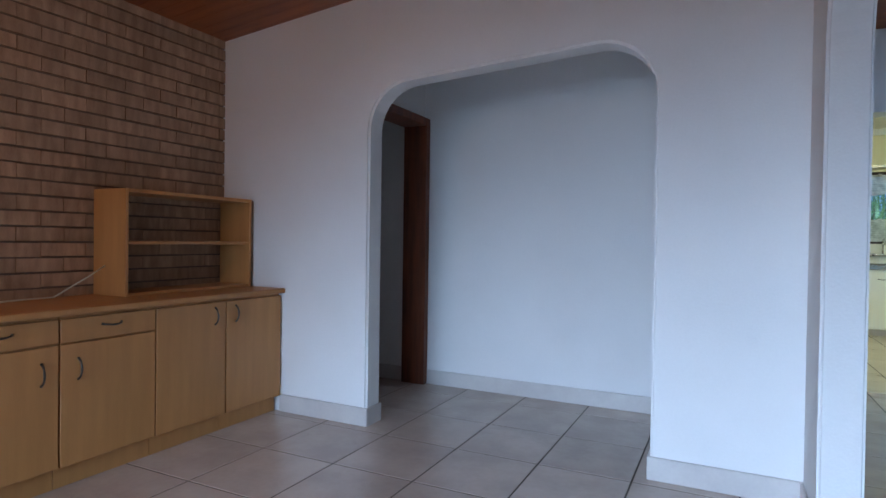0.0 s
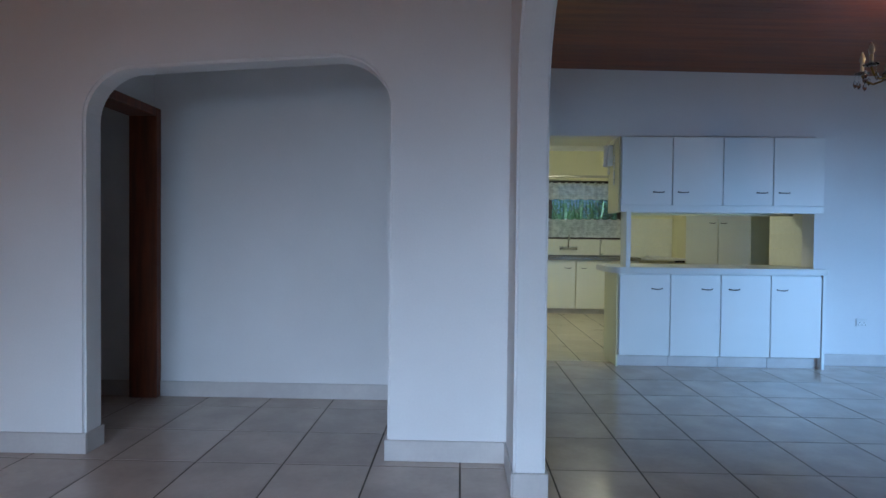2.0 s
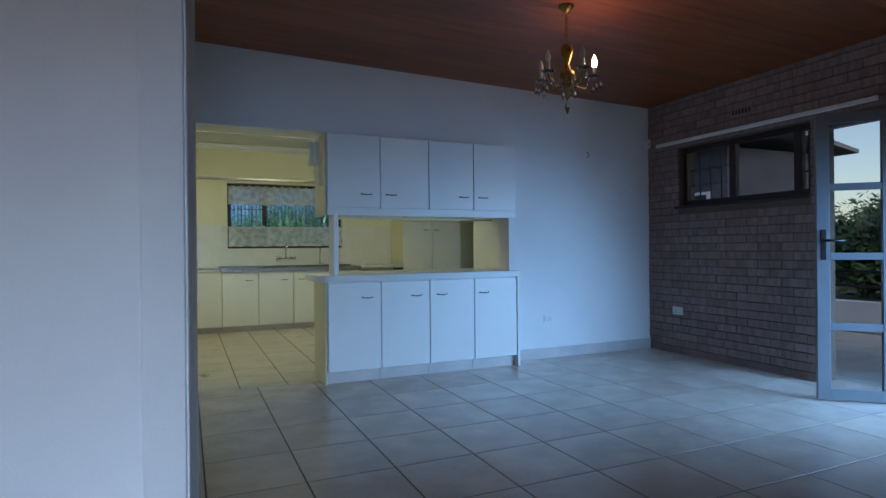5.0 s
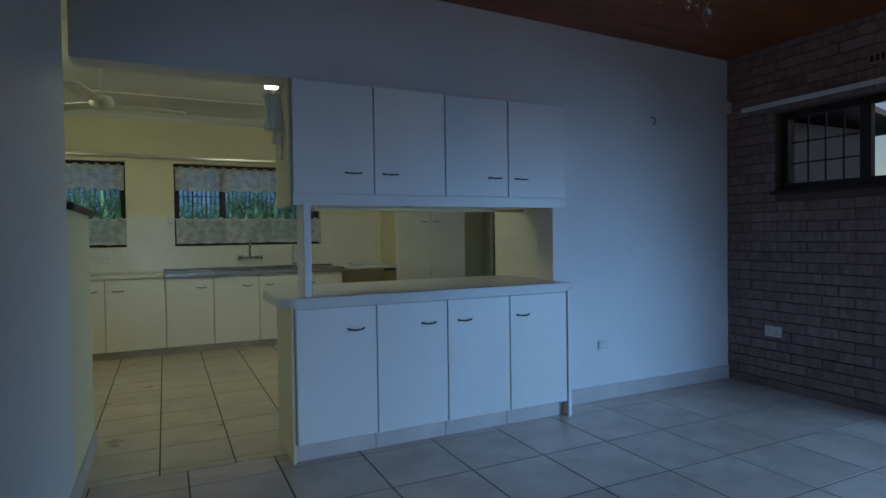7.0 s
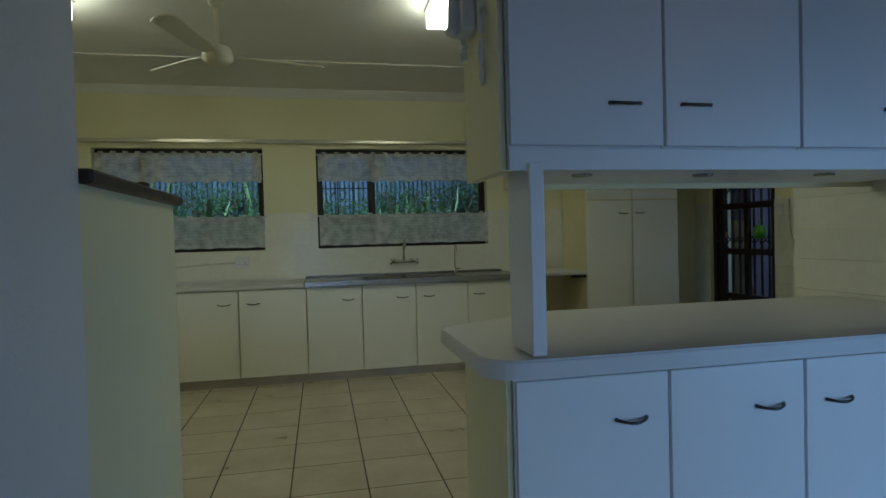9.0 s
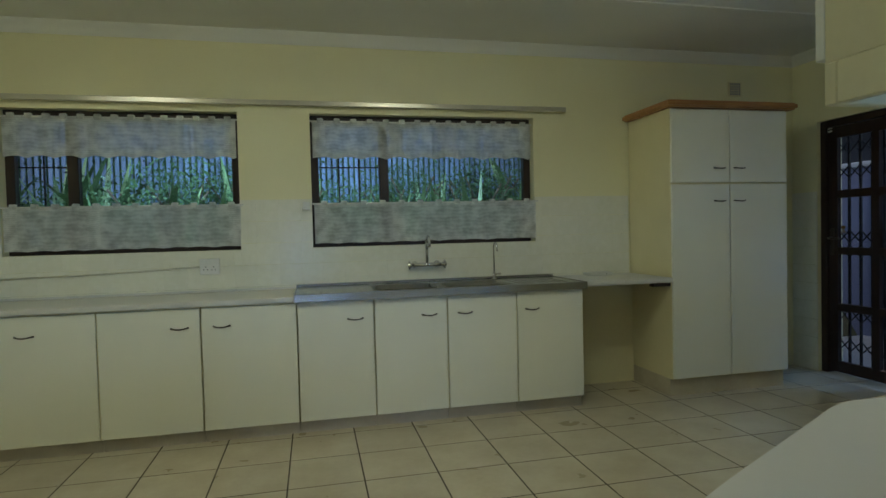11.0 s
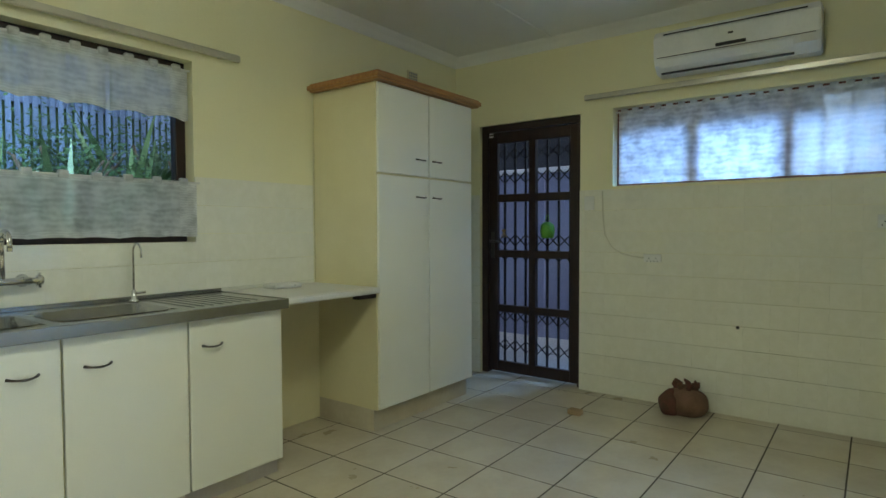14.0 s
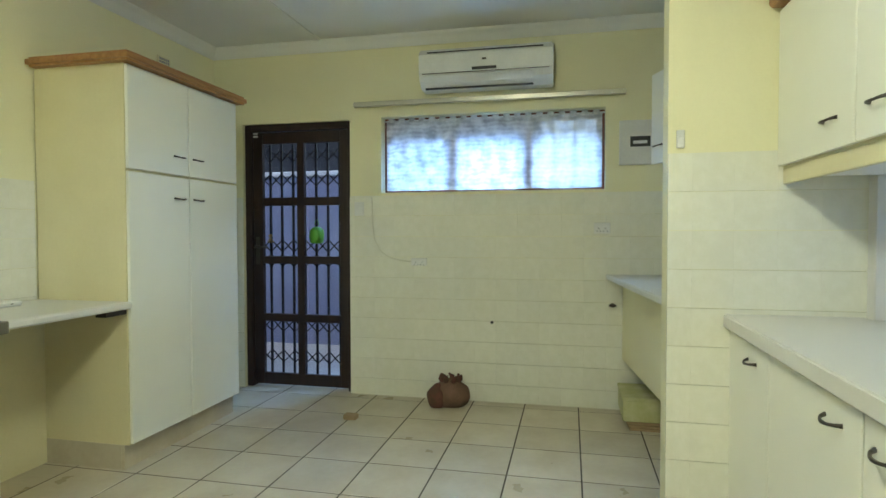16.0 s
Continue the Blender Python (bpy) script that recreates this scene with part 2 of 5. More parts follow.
def tube(points, radius, bm=None, sides=8, radii=None, cap=True):
    """A round bar swept along points."""
    bm = bm or bmesh.new()
    pts = [Vector(p) for p in points]
    rings = []
    side = None
    for i, p in enumerate(pts):
        d = (pts[min(i + 1, len(pts) - 1)] - pts[max(i - 1, 0)]).normalized()
        if side is None:
            side = d.orthogonal().normalized()
        side = (side - d * side.dot(d)).normalized()
        up = d.cross(side)
        r = radii[i] if radii else radius
        rings.append([bm.verts.new(p + (side * math.cos(a) + up * math.sin(a)) * r) for a in [2 * math.pi * k / sides for k in range(sides)]])
    for a, b in zip(rings, rings[1:]):
        for k in range(sides):
            f = bm.faces.new((a[k], a[(k + 1) % sides], b[(k + 1) % sides], b[k]))
            f.smooth = True
    if cap:
        bm.faces.new(rings[0][::-1])
        bm.faces.new(rings[-1])
    return bm


def lathe(profile, centre=(0, 0, 0), bm=None, sides=20):
    """Radius and height pairs turned about an upright axis."""
    cx, cy, cz = centre
    return tube([(cx, cy, cz + z) for r, z in profile], 0, bm, sides, [max(r, 0.0004) for r, z in profile])


def prism(outline, lo, hi, axis="z", bm=None, bevel=0.0):
    """A flat outline given thickness along an axis."""
    bm = bm or bmesh.new()
    put = {"z": lambda a, b, c: (a, b, c), "x": lambda a, b, c: (c, a, b), "y": lambda a, b, c: (a, c, b)}[axis]
    low = [bm.verts.new(put(a, b, lo)) for a, b in outline]
    high = [bm.verts.new(put(a, b, hi)) for a, b in outline]
    fs = [bm.faces.new(low), bm.faces.new(high)]
    n = len(outline)
    fs += [bm.faces.new((low[i], low[(i + 1) % n], high[(i + 1) % n], high[i])) for i in range(n)]
    bmesh.ops.recalc_face_normals(bm, faces=fs)
    if bevel:
        bmesh.ops.bevel(bm, geom=list({e for f in fs[:2] for e in f.edges}), offset=bevel, segments=2, affect="EDGES")
    return bm


def mesh_of(name, bm, mat):
    me = bpy.data.meshes.new(name)
    bm.to_mesh(me)
    bm.free()
    me.materials.append(mat)
    return me


def part(name, bm, mat, parent, label="", kind=""):
    ob = new(name, mesh_of(name, bm, mat))
    ob.parent = parent
    return tagged(ob, label, kind=kind)


def solid(name, bm, mat, label="", category="", group="", kind="structure"):
    return tagged(new(name, mesh_of(name, bm, mat)), label, category, group, kind)


def thing(name, m, label, category, group="", kind=""):
    ob = new(name)
    ob.empty_display_size = 0.1
    ob.matrix_basis = m
    return tagged(ob, label, category, group, kind)


def piece(name, me, parent, loc, rz=0.0, scale=(1, 1, 1)):
    ob = new(name, me)
    ob.parent = parent
    ob.location, ob.scale = loc, scale
    ob.rotation_euler = (0, 0, rz)
    return ob


def wall_with_holes(name, axis, lo, hi, a0, a1, z0, z1, holes, mat, label):
    """An upright wall between lo and hi along the other axis, with rectangular holes (a0, a1, z0, z1)."""
    bm = bmesh.new()
    cuts = sorted({a0, a1, *[h[0] for h in holes], *[h[1] for h in holes]})
    for p, q in zip(cuts, cuts[1:]):
        inside = sorted([h for h in holes if h[0] <= p + 1e-6 and h[1] >= q - 1e-6], key=lambda h: h[2])
        zs = z0
        for h in inside + [(0, 0, z1, z1)]:
            if h[2] > zs + 1e-6:
                box(p, q, lo, hi, zs, h[2], bm=bm) if axis == "x" else box(lo, hi, p, q, zs, h[2], bm=bm)
            zs = h[3]
    bmesh.ops.remove_doubles(bm, verts=bm.verts, dist=1e-5)
    return solid(name, bm, mat, label, "wall")


# ---- structure ----
WX, EX = -3.22, 5.06       # west and east inner faces of the living and dining rooms
AY, DY, DB = 3.41, 5.94, 6.13   # arch wall face, hatch wall face, its kitchen face
QX0, QX1, QY = 0.19, 0.335, 3.02   # nib of the opening between living and dining rooms
NX0, NX1 = 0.21, 0.37      # wall between living and dining rooms
KN, KE, KW = 10.0, 5.01, -2.2   # kitchen north, east and west faces
KC = 2.68                  # kitchen ceiling


def ceil_z(x):
    return 2.455 + (x - WX) * (2.785 - 2.455) / (0.29 - WX) if x < 0.29 else 2.785 - (x - 0.29) * (2.785 - 2.675) / (EX - 0.29)


def arch_wall():
    """The wall with the round-cornered opening."""
    x0, x1, tl, top, r = -2.035, -0.43, 2.035, 2.095, 0.27
    arc = [(x0, 0)] + [(x0 + r - r * math.cos(a), tl - r + r * math.sin(a)) for a in [math.pi / 2 * k / 10 for k in range(11)]]
    arc += [(x1 - r + r * math.sin(a), top - r + r * math.cos(a)) for a in [math.pi / 2 * k / 10 for k in range(11)]] + [(x1, 0)]
    outline = [(WX, 0)] + arc + [(QX0, 0), (QX0, 2.85), (WX, 2.85)]
    bm = prism(outline, AY, AY + 0.15, "y")
    es = [e for e in bm.edges if all(x0 - 0.01 < v.co.x < x1 + 0.01 and v.co.z < top + 0.01 for v in e.verts)
          and abs(e.verts[0].co.y - e.verts[1].co.y) < 1e-5 and len({round(v.co.x, 3) for v in e.verts} | {round(v.co.z, 3) for v in e.verts}) > 1]
    bmesh.ops.bevel(bm, geom=es, offset=0.014, segments=3, affect="EDGES", clamp_overlap=True)
    return solid("wall_arch", bm, PLASTER, "white plaster wall with a round-cornered opening", "wall")


def nib_wall():
    """The wall between living and dining rooms: a tall round-cornered opening, its nib, and the run on to the kitchen."""
    y0, y1, top, r = -0.35, QY, 2.25, 0.44
    arc = [(y0, 0)] + [(y0 + r - r * math.cos(a), top - r + r * math.sin(a)) for a in [math.pi / 2 * k / 10 for k in range(11)]]
    arc += [(y1 - r + r * math.sin(a), top - r + r * math.cos(a)) for a in [math.pi / 2 * k / 10 for k in range(11)]] + [(y1, 0)]
    outline = [(-2.6, 0)] + arc + [(3.56, 0), (3.56, 2.85), (-2.6, 2.85)]
    bm = prism(outline, QX0, QX1, "x")
    es = [e for e in bm.edges if all(y0 - 0.01 < v.co.y < y1 + 0.01 and v.co.z < top + 0.01 for v in e.verts)
          and abs(e.verts[0].co.x - e.verts[1].co.x) < 1e-5 and len({round(v.co.y, 3) for v in e.verts} | {round(v.co.z, 3) for v in e.verts}) > 1]
    bmesh.ops.bevel(bm, geom=es, offset=0.012, segments=3, affect="EDGES", clamp_overlap=True)
    return solid("wall_between_rooms", bm, PLASTER, "white plaster wall with a tall rounded opening", "wall")


arch_wall()
nib_wall()
solid("wall_dining_west", box(NX0, NX1, 3.56, 5.74, 0, 2.85), PLASTER, "white plaster dining room wall", "wall")
solid("wall_passage_back", box(-4.4, NX0, 4.52, 4.67, 0, 2.85), PLASTER, "plain white plaster wall of the passage", "wall")
solid("wall_passage_west", box(-4.55, -4.4, 3.41, 4.67, 0, 2.85), PLASTER, "plain white plaster wall closing the passage", "wall")
solid("wall_passage_front", box(-4.4, -3.46, 3.41, 3.56, 0, 2.85), PLASTER, "plain white plaster wall of the side room", "wall")
solid("ceiling_passage", box(-4.4, NX0, 3.56, 4.52, 2.42, 2.47), PLASTER, "white passage ceiling", "ceiling")
solid("wall_west_backing", box(WX - 0.24, WX - 0.012, -2.6, AY, 0, 2.7), MORTAR, "dark raked mortar behind the face bricks", "wall")
wall_with_holes("wall_south", "x", -2.75, -2.6, WX - 0.24, EX + 0.25, 0, 2.95, [(-2.2, 0.75, 0.15, 1.75)], PLASTER, "white plaster wall with a wide window")
solid("wall_hatch_end", box(3.25, EX, DY, DB, 0, 2.85), PLASTER, "white plaster dining room wall", "wall")
solid("wall_hatch_header", box(NX1, 3.25, DY, DB, 2.14, 2.85), PLASTER, "white plaster beam over the kitchen opening", "wall")
solid("wall_kitchen_half", box(NX0, NX1, 5.74, 6.60, 0, 1.385), CREAM, "cream painted half wall beside the kitchen opening", "wall")
solid("wall_kitchen_south", box(KW, NX0 - 0.004, 5.9, DB, 0, 2.9), CREAM, "cream kitchen wall", "wall")
solid("wall_kitchen_west", box(KW - 0.15, KW, DB, KN + 0.22, 0, 2.9), CREAM, "cream kitchen wall", "wall")
cap = thing("wall_cap", pose(0.29, 6.17, 1.385), "dark red wooden cap on the half wall", "trim", kind="structure")
part("cap_board", box(-0.11, 0.11, -0.43, 0.46, 0, 0.035, 0.008), DARKWOOD, cap)

DW = (4.11, 5.52, 1.55, 2.16)   # dining window
TD = (1.35, 4.07, 0.0, 2.13)     # terrace door opening
wall_with_holes("wall_east_backing", "y", EX + 0.012, EX + 0.24, -2.6, DB, 0, 2.9, [DW, TD], MORTAR, "dark raked mortar behind brown face bricks")
W1, W2 = (-1.08, 0.39, 1.16, 2.125), (0.885, 2.59, 1.16, 2.125)
W3, KD = (6.98, 8.60, 1.53, 2.095), (8.85, 9.75, 0.0, 2.085)
wall_with_holes("wall_kitchen_north", "x", KN, KN + 0.22, KW, KE + 0.25, 0, 2.9, [W1, W2], CREAM, "cream painted wall with two windows over the sink")
wall_with_holes("wall_kitchen_east", "y", KE, KE + 0.25, DB, KN, 0, 2.9, [W3, KD], CREAM, "cream painted wall with the back door and a window")
solid("wall_kitchen_nib", box(3.32, 3.45, DB, 6.835, 0, 2.7), CREAM, "cream painted short wall at the end of the hatch", "wall")
solid("ceiling_kitchen", box(KW, KE, DB, KN, KC, KC + 0.05), KCEIL, "off-white board ceiling of the kitchen", "ceiling")


def wood_ceiling():
    """Boards along x with open joints, falling to both sides."""
    bm = bmesh.new()
    w, y = 0.105, -2.6
    while y < DY:
        y1 = min(y + w - 0.0018, DY)
        for xa, xb in ((WX, 0.29), (0.29, EX)):
            za, zb = ceil_z(xa), ceil_z(xb)
            q = [(xa, y, za), (xb, y, zb), (xb, y1, zb), (xa, y1, za)]
            lo = [bm.verts.new(p) for p in q]
            hi = [bm.verts.new((p[0], p[1], p[2] + 0.02)) for p in q]
            bm.faces.new(lo[::-1])
            for i in range(4):
                bm.faces.new((lo[i], lo[(i + 1) % 4], hi[(i + 1) % 4], hi[i]))
        y += w
    solid("ceiling", bm, PINE, "varnished red-brown pine board ceiling", "ceiling")
    solid("roof_deck", box(WX - 0.3, EX + 0.3, -2.8, DY, 2.9, 2.95), DARKWOOD, "dark roof deck over the ceiling boards", "roof")


wood_ceiling()


def cornice(name, pts, mat):
    """A small cove where kitchen wall and ceiling meet."""
    (xa, ya), (xb, yb), (nx, ny) = pts
    bm = bmesh.new()
    prof = [(0, -0.075), (0.012, -0.07), (0.022, -0.045), (0.045, -0.022), (0.07, -0.012), (0.075, 0)]
    rows = [[bm.verts.new((x + nx * d, y + ny * d, KC + z)) for d, z in prof] for x, y in ((xa, ya), (xb, yb))]
    for i in range(len(prof) - 1):
        bm.faces.new((rows[0][i], rows[0][i + 1], rows[1][i + 1], rows[1][i])).smooth = True
    return solid(name, bm, mat, "off-white plaster cornice", "cornice")


cornice("cornice_1", ((KW, KN), (KE, KN), (0, -1)), KCEIL)
cornice("cornice_2", ((KE, DB), (KE, KN), (-1, 0)), KCEIL)
for yy in (7.05, 9.05):
    solid("ceiling_batten", box(KW, KE, yy, yy + 0.045, KC - 0.008, KC), KCEIL, "flat ceiling cover strip", "trim")


def baseboard(x0, x1, y0, y1, h=0.11):
    solid("baseboard", box(x0, x1, y0, y1, 0, h, 0.003), BASE, "pale pink-grey tile baseboard", "baseboard")


baseboard(-2.7, -2.023, AY - 0.012, AY)
baseboard(-2.035, -2.023, AY + 0.001, AY + 0.15)
baseboard(-0.442, QX0, AY - 0.012, AY)
baseboard(-0.442, -0.43, AY + 0.001, AY + 0.16)
baseboard(QX0 - 0.012, QX0, QY - 0.012, AY - 0.013)
baseboard(QX0, QX1 + 0.012, QY - 0.012, QY)
baseboard(QX1, QX1 + 0.012, QY + 0.001, 3.56)
baseboard(NX1, NX1 + 0.012, 3.561, 6.60)
baseboard(-4.4, NX0, 4.508, 4.52)
baseboard(3.27, EX, DY - 0.012, DY)


# ---- floors ----
def tiled_floor(name, x0, x1, y0, y1, px, py, ox, oy, mat, label, near):
    """Square-edged tiles proud of their joints; the ones in the stretch near are single pieces."""
    floor = solid(name, box(x0, x1, y0, y1, -0.1, -0.0015), GROUT, label, "floor")
    g, bm0 = 0.004, bmesh.new()
    me = mesh_of("floor_tile", box(-px / 2 + g, px / 2 - g, -py / 2 + g, py / 2 - g, -0.01, 0, 0.0015), mat)
    left = []
    for i in range(math.floor((x0 - ox) / px), math.ceil((x1 - ox) / px)):
        for j in range(math.floor((y0 - oy) / py), math.ceil((y1 - oy) / py)):
            xa, xb = max(x0, ox + i * px), min(x1, ox + (i + 1) * px)
            ya, yb = max(y0, oy + j * py), min(y1, oy + (j + 1) * py)
            if xb - xa < 0.02 or yb - ya < 0.02:
                continue
            cx, cy = (xa + xb) / 2, (ya + yb) / 2
            if near[0] < cx < near[1] and near[2] < cy < near[3]:
                piece("floor_tile", me, floor, (cx, cy, 0), 0, ((xb - xa) / px, (yb - ya) / py, 1))
            else:
                left.append((xa + g, xb - g, ya + g, yb - g))
    for q in left:
        box(*q, -0.01, 0, bm=bm0)
    if left:
        part("floor_tiles", bm0, mat, floor, kind="stuff")
    else:
        bm0.free()


# ---- windows and doors ----
def fixed_window(name, axis, at, a0, a1, z0, z1, mullions, mat, bars=(), depth=0.06, label="", sill=True):
    """A wooden window: outer frame, mullions, panes, burglar bars in the chosen lights. at: the inner face of the frame."""
    w = thing(name, pose(0, 0, 0), label, "window", kind="structure")
    t = 0.055

    def bar(n, p, q, za, zb, d0=0.0, d1=depth, m=mat, bv=0.004):
        b = box(p, q, at + d0, at + d1, za, zb, bv) if axis == "x" else box(at + d0, at + d1, p, q, za, zb, bv)
        return part(n, b, m, w)

    bar("window_frame", a0, a1, z0, z0 + t)
    bar("window_frame", a0, a1, z1 - t, z1)
    bar("window_frame", a0, a0 + t, z0 + t, z1 - t)
    bar("window_frame", a1 - t, a1, z0 + t, z1 - t)
    edges = [a0 + t] + [e for m in mullions for e in (m - 0.035, m + 0.035)] + [a1 - t]
    for m in mullions:
        bar("mullion", m - 0.035, m + 0.035, z0 + t, z1 - t)
    for i in range(0, len(edges), 2):
        pane = bar("pane", edges[i] - 0.005, edges[i + 1] + 0.005, z0 + t - 0.005, z1 - t + 0.005, depth * 0.45, depth * 0.45 + 0.004, GLASS, 0)
        pane.visible_shadow = False
        if i // 2 in bars:
            n = max(2, round((edges[i + 1] - edges[i]) / 0.13))
            for k in range(1, n):
                p = edges[i] + (edges[i + 1] - edges[i]) * k / n
                bar("burglar_bar", p - 0.005, p + 0.005, z0 + t, z1 - t, depth * 0.75, depth * 0.75 + 0.01, BLACK, 0)
            for zz in (0.3, 0.62):
                zq = z0 + t + (z1 - z0 - 2 * t) * zz
                bar("burglar_bar", edges[i], edges[i + 1], zq, zq + 0.01, depth * 0.75, depth * 0.75 + 0.01, BLACK, 0)
    return w


fixed_window("window_1", "x", KN + 0.08, *W1, (-0.68,), DARKWOOD, (0,), label="dark stained wooden window over the worktop")
fixed_window("window_2", "x", KN + 0.08, *W2, (1.42,), DARKWOOD, (0,), label="dark stained wooden window above the sink")
fixed_window("window_3", "y", KE + 0.09, *W3, (7.52, 8.06), REDWOOD, (0, 2), label="red-brown wooden window behind net curtain")
fixed_window("window_4", "y", EX + 0.07, *DW, (4.27, 4.92), DARKWOOD, (0, 2), label="long dark wooden window in the brick wall")
fixed_window("window_5", "x", -2.70, -2.2, 0.75, 0.15, 1.75, (-0.75,), DARKWOOD, label="wide wooden window of the living room")
solid("window_sill", box(EX - 0.03, EX + 0.13, DW[0], DW[1] + 0.03, DW[2] - 0.03, DW[2], 0.004), DARKWOOD, "dark wooden window sill", "sill")


def glazed_leaf(name, m, label, mat, width=0.88, height=2.08):
    """A glazed leaf with two columns and four rows of panes, a lever handle at its free edge (x = 0)."""
    d = thing(name, m, label, "door", kind="structure")
    t, th = 0.085, 0.04
    part("stile", box(0, t, 0, th, 0.01, height, 0.003), mat, d)
    part("stile", box(width - t, width, 0, th, 0.01, height, 0.003), mat, d)
    part("middle_stile", box(width / 2 - 0.035, width / 2 + 0.035, 0, th, 0.09, height - 0.075, 0.003), mat, d)
    rows = [(0.01, 0.09), (0.51, 0.565), (1.02, 1.07), (1.52, 1.57), (height - 0.075, height)]
    for za, zb in rows:
        if za < 0.02 or zb > height - 0.01:
            part("rail", box(t, width - t, 0, th, za, zb, 0.003), mat, d)
        else:
            part("rail", box(t, width / 2 - 0.035, 0, th, za, zb, 0.003), mat, d)
            part("rail", box(width / 2 + 0.035, width - t, 0, th, za, zb, 0.003), mat, d)
    for (za, zb), (zc, zd) in zip(rows, rows[1:]):
        for xa, xb in ((t, width / 2 - 0.035), (width / 2 + 0.035, width - t)):
            p = part("pane", box(xa, xb, th / 2 - 0.002, th / 2 + 0.002, zb, zc), GLASS, d)
            p.visible_shadow = False
    h = part("lock_plate", box(0.025, 0.06, -0.006, 0, 1.02, 1.24, 0.003), BLACK, d)
    part("door_handle", tube([(0.043, -0.006, 1.16), (0.043, -0.05, 1.16), (0.08, -0.055, 1.16), (0.16, -0.055, 1.155)], 0.009), BLACK, h)
    return d


# white joinery; its shade is put into this grey colour
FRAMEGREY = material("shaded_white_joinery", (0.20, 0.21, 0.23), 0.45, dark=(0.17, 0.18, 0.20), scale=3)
ang = math.degrees(math.atan2(3.17 - 3.76, 5.10 - 4.45))
glazed_leaf("terrace_door", pose(4.51, 3.71, 0, 0, 0, ang), "white glazed door standing open, coloured grey for shade", FRAMEGREY)
fr = thing("door_frame", pose(EX + 0.1, 2.69, 0), "white terrace door frame, coloured grey for shade", "door frame", kind="structure")
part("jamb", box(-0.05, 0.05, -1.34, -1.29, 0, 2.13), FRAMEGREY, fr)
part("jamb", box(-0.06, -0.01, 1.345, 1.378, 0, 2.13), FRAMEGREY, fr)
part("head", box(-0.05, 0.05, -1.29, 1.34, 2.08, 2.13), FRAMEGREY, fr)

# passage door lining
dl = thing("door_lining", pose(-2.31, 4.0, 0), "red-brown hardwood door lining without a door", "door frame", kind="structure")
part("post", box(-0.10, 0.10, 0.455, 0.518, 0, 2.06, 0.004), REDWOOD, dl)
part("post", box(-0.10, 0.10, -0.438, -0.38, 0, 2.06, 0.004), REDWOOD, dl)
part("head", box(-0.10, 0.10, -0.38, 0.455, 2.0, 2.06, 0.004), REDWOOD, dl)
solid("wall_over_lining", box(-2.36, -2.26, 3.56, 4.52, 2.06, 2.42), PLASTER, "white plaster over the passage door", "wall")


